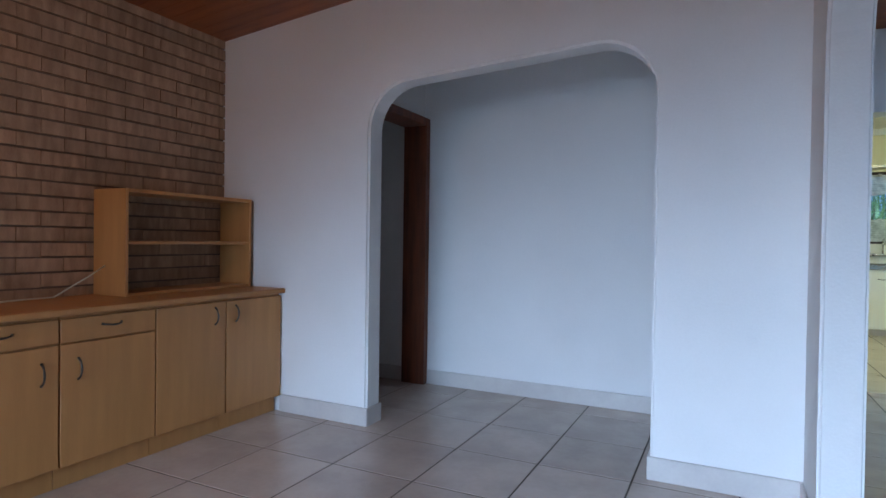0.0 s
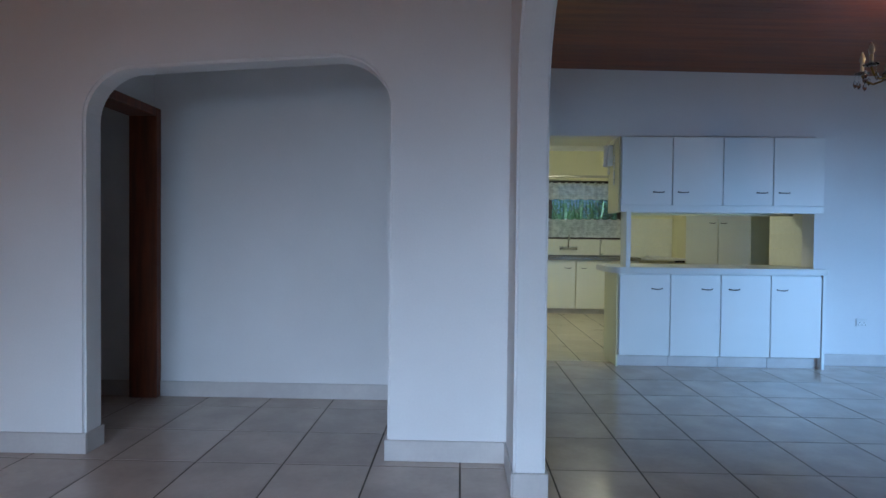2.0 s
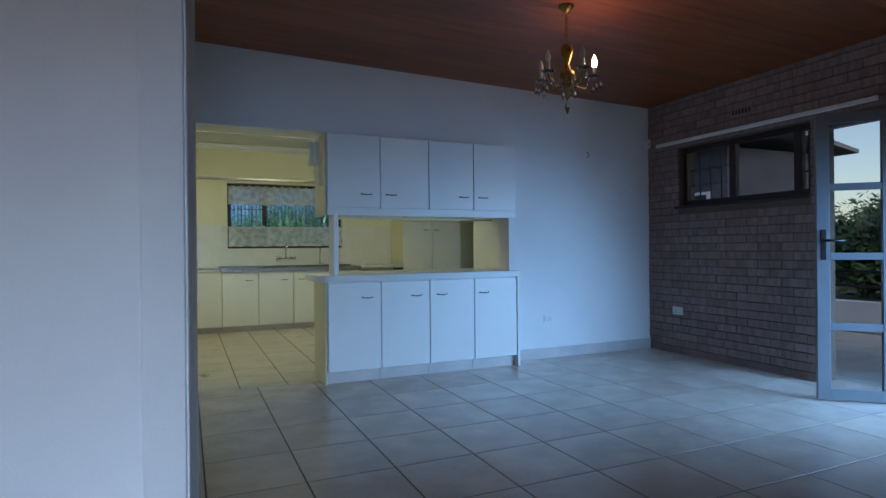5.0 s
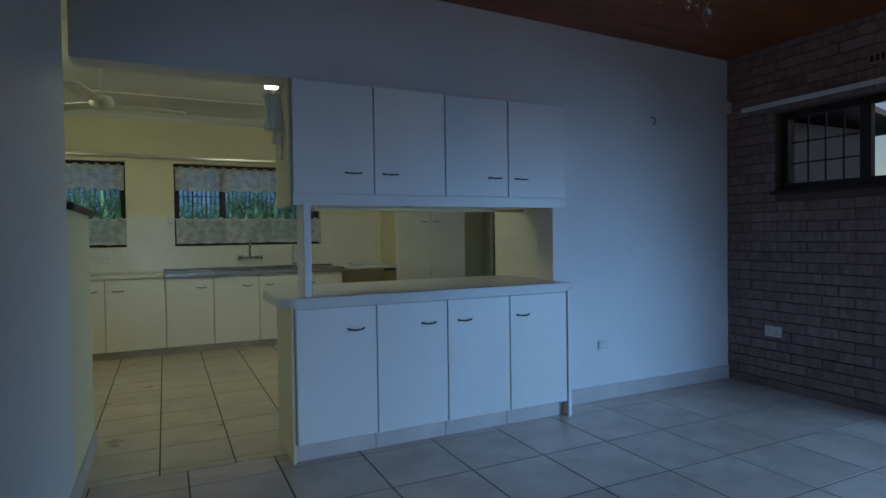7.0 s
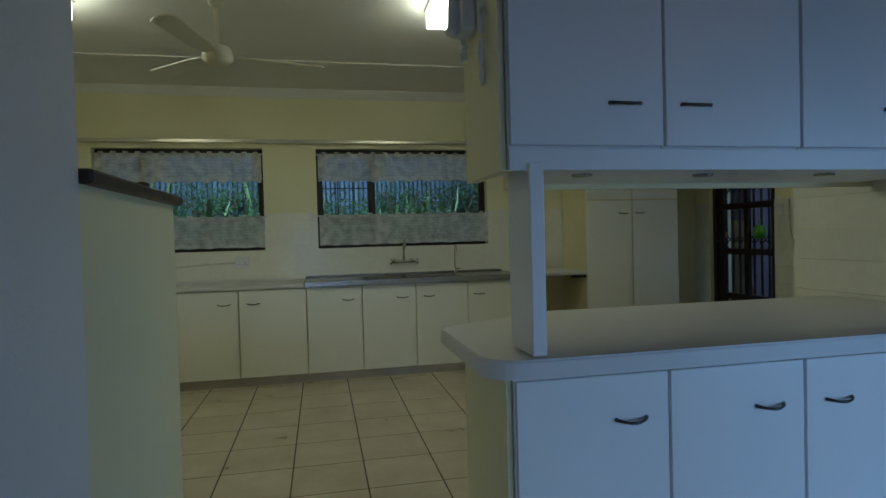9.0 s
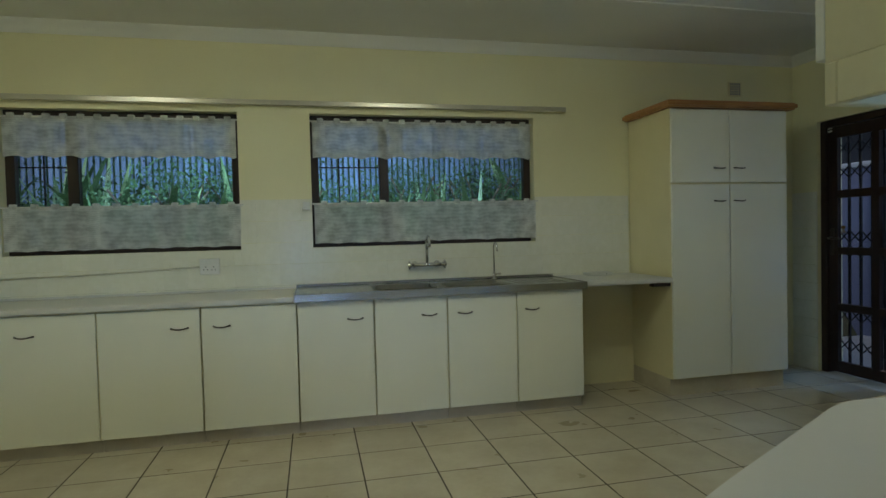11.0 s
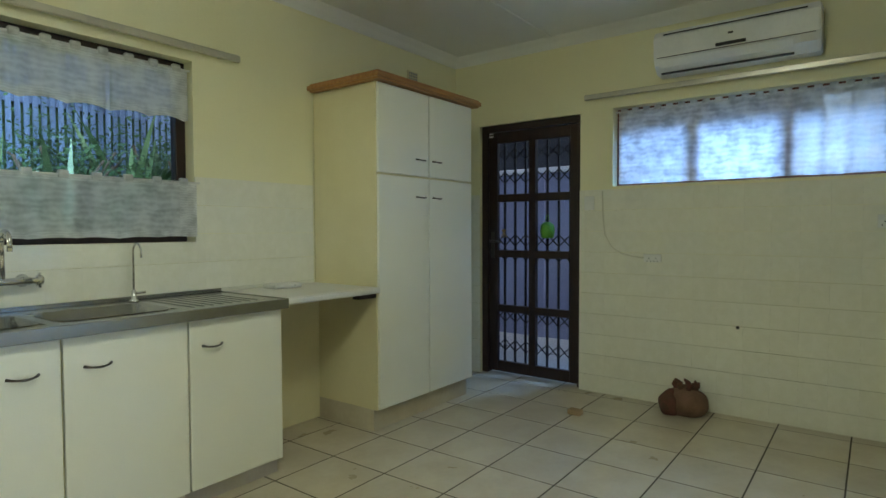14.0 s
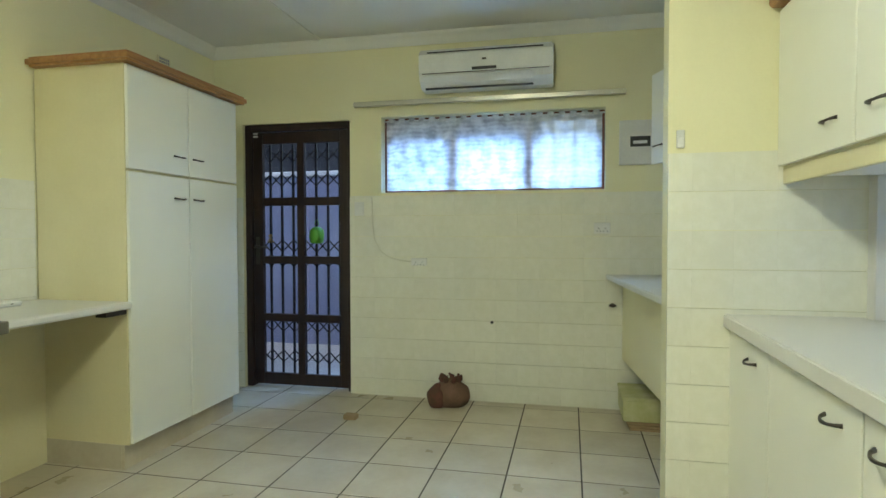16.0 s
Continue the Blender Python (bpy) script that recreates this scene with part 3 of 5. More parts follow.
def back_door():
    d = thing("back_door", pose(KE + 0.05, 9.3, 0), "nearly black glazed back door with folding lattice gate behind", "door", kind="structure")
    part("jamb", box(-0.02, 0.06, 0.395, 0.45, 0, 2.085, 0.003), DARKWOOD, d)
    part("jamb", box(-0.02, 0.06, -0.45, -0.415, 0, 2.085, 0.003), DARKWOOD, d)
    part("head", box(-0.02, 0.06, -0.415, 0.395, 2.03, 2.085, 0.003), DARKWOOD, d)
    part("stile", box(0.0, 0.04, 0.31, 0.39, 0.02, 2.025, 0.003), DARKWOOD, d)
    part("stile", box(0.0, 0.04, -0.41, -0.345, 0.02, 2.025, 0.003), DARKWOOD, d)
    part("middle_stile", box(0.0, 0.04, -0.045, 0.015, 0.1, 1.95, 0.003), DARKWOOD, d)
    zs = [(0.02, 0.11), (0.525, 0.585), (0.985, 1.045), (1.445, 1.51), (1.935, 2.025)]
    for za, zb in zs:
        part("rail", box(0.001, 0.039, -0.345, 0.31, za, zb, 0.003), DARKWOOD, d)
    for (za, zb), (zc, zd) in zip(zs, zs[1:]):
        for ya, yb in ((-0.345, -0.045), (0.015, 0.31)):
            p = part("pane", box(0.018, 0.022, ya, yb, zb, zc), GLASS, d)
            p.visible_shadow = False
    part("lock_plate", box(-0.008, 0, 0.335, 0.37, 0.98, 1.2, 0.002), PEWTER, d)
    part("door_handle", tube([(-0.008, 0.352, 1.12), (-0.05, 0.352, 1.12), (-0.055, 0.31, 1.12), (-0.055, 0.24, 1.115)], 0.009), PEWTER, d)
    part("sticker", box(-0.0235, -0.021, 0.335, 0.375, 1.985, 2.0), PLASTIC, d)
    part("sticker", box(-0.0235, -0.021, 0.335, 0.375, 2.01, 2.02), PLASTIC, d)
    g = thing("security_gate", pose(KE + 0.16, 9.3, 0), "black folding lattice security gate outside the back door", "gate")
    for k in range(9):
        y = -0.4 + 0.1 * k
        part("upright", box(-0.008, 0.008, y - 0.008, y + 0.008, 0.03, 2.05), BLACK, g)
    for zc in (0.22, 0.47, 1.0, 1.12, 1.65, 1.85):
        bm = bmesh.new()
        for k in range(8):
            y = -0.4 + 0.1 * k
            tube([(0.012, y, zc - 0.05), (0.012, y + 0.1, zc + 0.05)], 0.006, bm, 4)
            tube([(-0.012, y, zc + 0.05), (-0.012, y + 0.1, zc - 0.05)], 0.006, bm, 4)
        part("lattice", bm, BLACK, g)
    for z in (0.02, 2.05):
        part("track", box(-0.02, 0.02, -0.44, 0.44, z - 0.01, z + 0.01), BLACK, g)
    bag = thing("hanging_bag", pose(KE + 0.118, 9.18, 1.22), "bright green plastic bag hung on the security gate", "bag")
    part("pouch", lathe([(0.005, -0.075), (0.05, -0.07), (0.06, -0.02), (0.055, 0.03), (0.03, 0.055), (0.004, 0.06)], sides=12), GREEN, bag)
    part("loop", tube([(0, -0.015, 0.07), (0, -0.01, 0.11), (0, 0.01, 0.11), (0, 0.015, 0.07)], 0.003, sides=6), GREEN, bag)
    keys = thing("key_bunch", pose(KE + 0.026, 9.53, 1.2), "bunch of keys hanging at the back door lock", "keys")
    for k in range(4):
        part("key", prism([(-0.008, 0.02), (0.008, 0.02), (0.008, -0.0), (0.003, -0.01), (0.003, -0.05), (-0.003, -0.05), (-0.003, -0.01), (-0.008, 0)], 0.003 * k - 0.01, 0.003 * k - 0.008, "x"), BRASS, keys).rotation_euler = (0.4 * k - 0.6, 0, 0)


back_door()


# ---- fitted cupboards ----
def bow_handle(parent, x, y, z, span=0.096, upright=False, mat=None):
    pts = []
    for k in range(9):
        s = k / 8
        out = 0.026 * math.sin(math.pi * s) ** 0.6
        a = (s - 0.5) * span
        pts.append((x, y - out, z + a) if upright else (x + a, y - out, z - 0.006 * math.sin(math.pi * s)))
    return part("handle", tube(pts, 0.005, sides=8, radii=[0.006, 0.0045, 0.004, 0.0045, 0.005, 0.0045, 0.004, 0.0045, 0.006]), mat or PEWTER, parent, "dark bow handle")


def cabinet(name, m, w, d, z0, z1, doors, body, front, label, group, kick=0.0, kick_mat=None, category="cabinet", gap=0.0045):
    """A unit with its front at y = 0, facing -y. doors: rows of (x0, x1, z0, z1, handle x, handle z, upright)."""
    c = thing(name, m, label, category, group)
    part("body", box(0.0015, w - 0.0015, 0.02, d, z0, z1, 0.001), body, c)
    if kick:
        part("kick", box(0.0015, w - 0.0015, 0.05, 0.07, 0, z0, 0.001), kick_mat or BASE, c, "tile-clad kick board")
    for x0, x1, za, zb, hx, hz, up in doors:
        q = part("drawer_front" if zb - za < 0.2 else "door", box(x0 + gap, x1 - gap, 0.0, 0.018, za + gap, zb - gap, 0.002), front, c)
        bow_handle(q, hx, 0, hz, upright=up)
    return c


def hatch_units():
    xs = [1.40, 1.862, 2.317, 2.765, 3.22]
    for i, (a, b) in enumerate(zip(xs, xs[1:])):
        w = b - a
        h = (0.34, 0.33, 0.12, 0.1)[i]
        cabinet("base_cabinet", pose(a, 5.75, 0), w, 0.385, 0.10, 0.855, [(0, w, 0.10, 0.85, h, 0.72, False)], WHITE, WHITE,
                "white melamine base cabinet under the hatch counter", "dining side base cabinets", 0.1)
        h = (0.34, 0.10, 0.35, 0.1)[i]
        cabinet("wall_cabinet", pose(a, 5.75, 0), w, 0.34, 1.475, 2.105, [(0, w, 1.478, 2.10, h, 1.60, False)], WHITE, WHITE,
                "white melamine wall cabinet over the hatch", "dining side wall cabinets")
    for a, b, h in ((1.90, 2.26, 0.10), (2.26, 2.86, 0.46), (2.86, 3.318, 0.29)):
        w = b - a
        cabinet("base_cabinet", pose(b, 6.60, 0, 0, 0, 180), w, 0.463, 0.10, 0.855, [(0, w, 0.10, 0.85, h, 0.785, False)], CARCASS, KWHITE,
                "ivory melamine base cabinet under the hatch counter", "kitchen side base cabinets", 0.1)
    for a, b, h in ((1.60, 2.15, 0.10), (2.15, 2.70, 0.13), (2.70, 3.318, 0.46)):
        w = b - a
        cabinet("wall_cabinet", pose(b, 6.44, 0, 0, 0, 180), w, 0.305, 1.475, 2.08, [(0, w, 1.478, 2.075, h, 1.575, False)], CARCASS, KWHITE,
                "ivory melamine wall cabinet over the hatch", "kitchen side wall cabinets")
    pel = thing("cabinet_pelmet", pose(1.40, 5.75, 1.415), "white pelmet board under the hatch cabinets", "pelmet")
    part("front_board", box(0, 1.82, 0.004, 0.024, 0, 0.06, 0.002), WHITE, pel)
    part("back_board", box(0.2, 1.915, 0.65, 0.67, 0, 0.06, 0.002), CARCASS, pel)
    part("end_board", box(0.0, 0.018, 0.024, 0.37, 0, 0.06, 0.002), CARCASS, pel)
    part("inner_end_board", box(0.2, 0.218, 0.37, 0.65, 0, 0.06, 0.002), CARCASS, pel)
    part("soffit", box(0.018, 1.82, 0.024, 0.37, 0.02, 0.03), WHITE, pel)
    part("inner_soffit", box(0.218, 1.82, 0.37, 0.65, 0.02, 0.03), WHITE, pel)
    for xx in (0.35, 0.8, 1.3):
        part("spotlight", lathe([(0.03, 0.013), (0.034, 0.015), (0.034, 0.02)], (xx, 0.3, 0), sides=16), STEEL, pel)
    end = thing("cabinet_end_panel", pose(1.397, 5.75, 0), "cream end panel of the hatch cabinets", "panel")
    part("panel", box(-0.016, 0, 0.02, 0.47, 0.0, 0.855, 0.001), CARCASS, end)
    part("return_panel", box(0, 0.50, 0.454, 0.47, 0.0, 0.855, 0.001), CARCASS, end)
    end = thing("cabinet_end_panel", pose(1.397, 5.75, 1.415), "cream end panel of the hatch wall cabinets", "panel")
    part("panel", box(-0.016, 0, 0.02, 0.385, 0.0, 0.69, 0.001), CARCASS, end)
    cor = thing("cabinet_cornice", pose(1.60, 6.44, 2.08), "oak cornice on the hatch wall cabinets", "cornice")
    part("moulding", box(-0.05, 1.715, -0.25, 0.04, 0, 0.055, 0.012), OAKTRIM, cor)

    # counter with rounded free end
    r = 0.12
    x0, x1, y0, y1 = 1.315, 3.245, 5.715, 6.625
    out = [(x1, y0), (x1, DB + 0.002), (3.318, DB + 0.002), (3.318, y1), (1.86, y1), (1.80, y1 - 0.02), (1.42, 6.40), (1.35, 6.36)]
    out += [(x0, 6.30)] + [(x0 + r - r * math.cos(a), y0 + r - r * math.sin(a)) for a in [math.pi / 2 * k / 8 for k in range(9)]]
    ctr = thing("counter", pose(0, 0, 0.857), "pale grey laminate hatch counter with a rounded end", "counter")
    part("worktop", prism(out, 0.0, 0.054, "z", bevel=0.006), TOP, ctr)
    part("cover_strip", box(3.2225, 3.247, 5.74, 5.938, -0.857, -0.002), WHITE, ctr)
    post = thing("hatch_post", pose(1.473, 5.745, 0.913), "square white post between counter and hatch cabinets", "post")
    part("shaft", box(-0.021, 0.021, 0, 0.18, 0, 0.522, 0.003), WHITE, post)

    # things hung on the end panel
    ph = thing("wall_phone", pose(1.381, 6.02, 1.86), "grey-white wall telephone with its cord", "telephone")
    part("cradle", box(-0.045, 0, -0.05, 0.05, 0, 0.2, 0.012, segments=2), PLASTIC, ph)
    part("handset", tube([(-0.07, 0, 0.0), (-0.06, 0, 0.02), (-0.055, 0, 0.1), (-0.06, 0, 0.18), (-0.07, 0, 0.2)], 0.02, sides=10), PLASTIC, ph)
    part("cord", tube([(-0.02 - 0.012 * math.cos(k * 1.9), 0.03 + 0.012 * math.sin(k * 1.9), 0.0 - 0.07 * math.sin(math.pi * k / 40)) for k in range(41)], 0.003, sides=5), PLASTIC, ph)
    hang = thing("hanging_ornament", pose(1.3805, 5.88, 1.66), "lace-like white ornament hung on a string", "ornament")
    part("string", tube([(0, 0, 0.42), (-0.012, 0, 0.40), (-0.012, 0, 0.28)], 0.003, sides=5), CABLE, hang)
    for k, (rr, zz) in enumerate(((0.03, 0.26), (0.026, 0.19), (0.034, 0.11), (0.024, 0.04))):
        part("disc", tube([(rr * math.cos(a) * 0.2 - 0.013, rr * math.cos(a), zz + rr * math.sin(a)) for a in [2 * math.pi * j / 12 for j in range(13)]], 0.007, sides=6), PLASTIC, hang)


def kitchen_units():
    xs = [-1.49, -0.925, -0.358, 0.209, 0.771, 1.251, 1.733, 2.215, 2.703]
    hs = [0.45, 0.2, 0.45, 0.12, 0.36, 0.36, 0.12, 0.11]
    for a, b, h in zip(xs, xs[1:], hs):
        w = b - a
        cabinet("base_cabinet", pose(a, 9.415, 0), w, 0.58, 0.08, 0.835, [(0, w, 0.08, 0.833, h, 0.715, False)], CARCASS, KWHITE,
                "ivory melamine base cabinet under the window", "kitchen wall base cabinets", 0.08)
    wt = thing("worktop", pose(0, 0, 0.837), "speckled pale laminate worktop beside the sink", "worktop")
    part("slab", box(-1.49, 0.755, 9.395, 9.98, 0, 0.035, 0.005), TOP, wt)
    part("upstand_strip", box(-1.49, 0.755, 9.965, 9.98, 0.035, 0.05, 0.003), TOP, wt)
    sink()
    dk = thing("worktop", pose(0, 0, 0.845), "pale laminate desk top over a knee space", "worktop")
    part("slab", box(2.724, 3.407, 9.40, 9.985, 0, 0.035, 0.008), TOP, dk)
    part("batten", box(3.27, 3.405, 9.44, 9.5, -0.03, 0), DARKWOOD, dk)
    part("back_panel", box(2.706, 3.407, 9.955, 9.985, -0.845, 0), CARCASS, dk)
    w = 0.988
    tall = cabinet("tall_cupboard", pose(3.408, 9.42, 0), w, 0.57, 0.13, 2.10,
                   [(0, 0.487, 0.133, 1.555, 0.40, 1.43, False), (0.487, w, 0.133, 1.555, 0.57, 1.43, False),
                    (0, 0.487, 1.56, 2.10, 0.40, 1.67, False), (0.487, w, 1.56, 2.10, 0.57, 1.67, False)],
                   CARCASS, KWHITE, "tall ivory larder cupboard with four doors and oak cornice", "", 0.13, KTILE, "cupboard")
    part("kick_side", box(0.0, 0.02, 0.07, 0.56, 0, 0.13), KTILE, tall)
    part("cornice", prism([(-0.05, -0.05), (w + 0.05, -0.05), (w + 0.05, 0.57), (-0.05, 0.57)], 2.10, 2.15, "z", bevel=0.012), OAKTRIM, tall, "oak cornice")


def sink():
    s = thing("sink", pose(0.757, 9.385, 0.84), "stainless steel double-bowl sink top with drainers", "sink")
    W, D, z = 1.965, 0.595, 0.04
    bm = bmesh.new()
    bowls = [(0.50, 0.95), (1.0, 1.45)]
    y0, y1 = 0.10, 0.46
    xs = [0, 0.50, 0.95, 1.0, 1.45, W]
    for a, b in zip(xs, xs[1:]):
        if (a, b) in bowls:
            box(a, b, 0, y0, z - 0.004, z, bm=bm)
            box(a, b, y1, D, z - 0.004, z, bm=bm)
        else:
            box(a, b, 0, D, z - 0.004, z, bm=bm)
    bmesh.ops.remove_doubles(bm, verts=bm.verts, dist=1e-4)
    part("drainer_top", bm, STEEL, s)
    part("front_lip", box(0, W, -0.004, 0.008, -0.005, z + 0.004, 0.003), STEEL, s)
    part("end_lip", box(0, 0.006, 0.008, D, 0.0, z + 0.004, 0.002), STEEL, s)
    part("end_lip", box(W - 0.006, W, 0.008, D, 0.0, z + 0.004, 0.002), STEEL, s)
    part("back_lip", box(0, W, D - 0.008, D, z, z + 0.02, 0.002), STEEL, s)
    for a, b in bowls:
        bm = bmesh.new()
        r = 0.07
        def ring(inset, zz, rad):
            pts = []
            for cx, cy, st in ((b - rad - inset, y1 - rad - inset, 0), (a + rad + inset, y1 - rad - inset, 1), (a + rad + inset, y0 + rad + inset, 2), (b - rad - inset, y0 + rad + inset, 3)):
                for k in range(6):
                    an = math.pi / 2 * (st + k / 5)
                    pts.append(bm.verts.new((cx + rad * math.cos(an), cy + rad * math.sin(an), zz)))
            return pts
        rings = [ring(0, z + 0.003, r), ring(0.008, z + 0.001, r), ring(0.02, z - 0.13, r), ring(0.05, z - 0.15, 0.05)]
        for p, q in zip(rings, rings[1:]):
            for k in range(24):
                bm.faces.new((p[k], p[(k + 1) % 24], q[(k + 1) % 24], q[k])).smooth = True
        bm.faces.new(rings[-1])
        bmesh.ops.recalc_face_normals(bm, faces=bm.faces)
        bw = part("bowl", bm, STEEL, s)
        part("drain", lathe([(0.035, 0), (0.035, 0.004), (0.02, 0.002)], ((a + b) / 2, 0.28, z - 0.149)), CHROME, bw)
    for base, span in ((0.06, 0.40), (1.52, 0.38)):
        for k in range(8):
            part("drainer_rib", box(base + span * k / 8, base + span * k / 8 + 0.008, 0.1, 0.5, z, z + 0.003, 0.001), STEEL, s)
    t = thing("wall_tap", pose(1.707, KN - 0.012, 1.01), "chrome wall mixer tap with a swan-neck spout", "tap")
    part("body", tube([(-0.1, -0.05, 0), (0.1, -0.05, 0)], 0.016, sides=12), CHROME, t)
    for sx in (-0.085, 0.085):
        part("flange", tube([(sx, 0, 0), (sx, -0.02, 0), (sx, -0.05, 0)], 0, sides=12, radii=[0.028, 0.02, 0.014]), CHROME, t)
    for sx in (-1, 1):
        h = part("tap_head", tube([(0.1 * sx, -0.05, 0), (0.118 * sx, -0.05, 0), (0.122 * sx, -0.05, 0), (0.145 * sx, -0.05, 0)], 0, sides=12, radii=[0.014, 0.014, 0.024, 0.02]), CHROME, t)
        part("cross_bar", tube([(0.134 * sx, -0.05, -0.032), (0.134 * sx, -0.05, 0.032)], 0.006), CHROME, h)
    neck = [(0, -0.05, 0), (0, -0.05, 0.16)] + [(0, -0.05 - 0.05 + 0.05 * math.cos(a), 0.16 + 0.05 * math.sin(a)) for a in [math.pi * k / 10 for k in range(1, 11)]] + [(0, -0.15, 0.13)]
    part("spout", tube(neck, 0.011, sides=10), CHROME, t)
    f = thing("filter_tap", pose(2.215, 9.90, 0.88), "small chrome gooseneck filter tap on the sink", "tap")
    part("base", lathe([(0.022, 0), (0.022, 0.008), (0.012, 0.015), (0.012, 0.05), (0.006, 0.06)], sides=14), CHROME, f)
    part("lever", tube([(0, 0, 0.04), (0.05, -0.01, 0.045)], 0.006), CHROME, f)
    part("spout", tube([(0, 0, 0.05), (0, 0, 0.24)] + [(0, -0.04 + 0.04 * math.cos(a), 0.24 + 0.04 * math.sin(a)) for a in [math.pi * k / 8 for k in range(1, 9)]] + [(0, -0.08, 0.215)], 0.005), CHROME, f)


def sideboard():
    """Beech cabinets along the west wall, fronts facing +x."""
    d, front = 0.52, -2.69
    def unit(y0, y1, doors, lab):
        w = y1 - y0
        cabinet("sideboard_cabinet", pose(front, y0, 0, 0, 0, 90), w, d, 0.10, 0.765, doors(w), BEECH, BEECH, lab, "beech sideboard cabinets", 0.1, BEECH)
    for y0, y1, near_end in ((0.44, 0.815, True), (0.815, 1.19, False), (1.19, 1.56, False), (1.56, 2.027, True), (2.027, 2.494, False)):
        unit(y0, y1, lambda w: [(0, w, 0.643, 0.755, w / 2, 0.71, False), (0, w, 0.10, 0.643, w - 0.075 if near_end else 0.08, 0.525, True)], "beech cabinet with a drawer over its door")
    unit(2.494, 2.947, lambda w: [(0, w, 0.10, 0.755, w - 0.08, 0.674, True)], "plain beech cabinet with one tall door")
    unit(2.947, 3.40, lambda w: [(0, w, 0.10, 0.755, 0.07, 0.674, True)], "plain beech cabinet with one tall door")
    t = thing("worktop", pose(-2.95, 1.92, 0.767), "beech sideboard top with a worn edge", "worktop")
    part("slab", box(-0.265, 0.29, -1.48, 1.485, 0, 0.03, 0.005), BEECH, t)
    h = thing("shelf_unit", pose(-3.2, 2.495, 0.798), "open beech two-tier shelf unit standing on the sideboard", "shelf")
    D, L, H = 0.265, 0.885, 0.57
    part("side", box(0, D, 0, 0.018, 0, H, 0.001), BEECH, h)
    part("side", box(0, D, L - 0.018, L, 0, H, 0.001), BEECH, h)
    part("top", box(0, D + 0.004, 0.018, L - 0.018, H - 0.02, H, 0.001), BEECH, h)
    part("shelf", box(0, D - 0.01, 0.018, L - 0.018, 0.275, 0.293, 0.001), BEECH, h)
    part("bottom", box(0, D - 0.01, 0.018, L - 0.018, 0.0, 0.016, 0.001), BEECH, h)
    c = thing("loose_cable", pose(-3.1, 2.1, 0.80), "thin white cable lying on the sideboard", "cable")
    part("lead", tube([(0.02 * math.sin(k * 0.9), -0.9 + 0.08 * k, 0.006 + (0.0 if k < 14 else 0.05 * (k - 13))) for k in range(17)], 0.004, sides=6), CABLE, c)


hatch_units()
kitchen_units()
sideboard()


# ---- curtains and rails ----
def curtain(name, m, width, z0, z1, folds, amp, mat, label, scallop=0.0, loops=0, group="", border=0.0):
    """A hung net: waves across its width, a scalloped hem, loops over a rod."""
    c = thing(name, m, label, "curtain", group)
    n, rows = folds * 8, 5
    bm = bmesh.new()
    vs = []

    def vs_at(i, f):
        x = width * i / n
        ph = 2 * math.pi * folds * i / n
        hem = z0 + scallop * abs(math.sin(ph * 0.5 + 0.4)) + 0.004 * noise.noise((x * 5, 0, 1))
        return x, amp * (0.35 + 0.65 * (1 - f)) * math.sin(ph + 1.3 * noise.noise((x * 3, 2, 0))), hem + (z1 - hem) * f

    for i in range(n + 1):
        vs.append([bm.verts.new(vs_at(i, j / rows)) for j in range(rows + 1)])
    for a, b in zip(vs, vs[1:]):
        for j in range(rows):
            bm.faces.new((a[j], b[j], b[j + 1], a[j + 1])).smooth = True
    part("net", bm, mat, c)
    if border:
        def strip(i0, i1, j0, j1):
            b = bmesh.new()
            for i in range(i0, i1):
                q = [vs_at(i, j0), vs_at(i + 1, j0), vs_at(i + 1, j1), vs_at(i, j1)]
                b.faces.new([b.verts.new((x, y - 0.003, z)) for x, y, z in q]).smooth = True
            return b
        part("hem_border", strip(0, n, 0, border), LACEBAND, c, "crocheted scalloped hem")
        part("heading", strip(0, n, 1 - border * 0.8, 1), LACEBAND, c, "gathered heading")
        for i0 in (0, int(n * 0.34), n - 4):
            part("side_border", strip(i0, i0 + 4, border, 1 - border * 0.8), LACEBAND, c, "crocheted side border")
    part("rod", tube([(-0.02, 0, z1), (width + 0.02, 0, z1)], 0.006), PLASTIC, c)
    for k in range(loops):
        x = width * (k + 0.5) / loops
        part("loop", box(x - 0.022, x + 0.022, -0.012, 0.012, z1 - 0.015, z1 + 0.022, 0.005), mat, c)
    return c


for a, b in ((W1[0], W1[1]), (W2[0], W2[1])):
    w = b - a - 0.03
    curtain("lace_valance", pose(a + 0.015, KN + 0.03, 0), w, 1.80, 2.075, 9, 0.008, LACE, "white cotton lace valance at the top of the window", 0.02, 14, "kitchen lace curtains", 0.17)
    curtain("cafe_curtain", pose(a + 0.015, KN - 0.008, 0), w + 0.02, 1.185, 1.475, 9, 0.007, LACE, "white lace half curtain across the lower window", 0.006, 12, "kitchen lace curtains", 0.1)
curtain("net_curtain", pose(KE + 0.04, W3[1] - 0.03, 0, 0, 0, -90), W3[1] - W3[0] - 0.05, 1.545, 2.065, 12, 0.012, NET, "full white net curtain glowing with daylight", 0.0, 20)


def curtain_rail(m, length, mat, label):
    r = thing("curtain_rail", m, label, "rail")
    part("track", box(0, length, -0.012, 0.012, -0.018, 0.018, 0.004), mat, r)
    for k in range(max(2, int(length // 1.2) + 1)):
        x = 0.1 + (length - 0.2) * k / max(1, int(length // 1.2))
        part("bracket", box(x - 0.012, x + 0.012, 0.01, 0.042, -0.012, 0.012), mat, r)


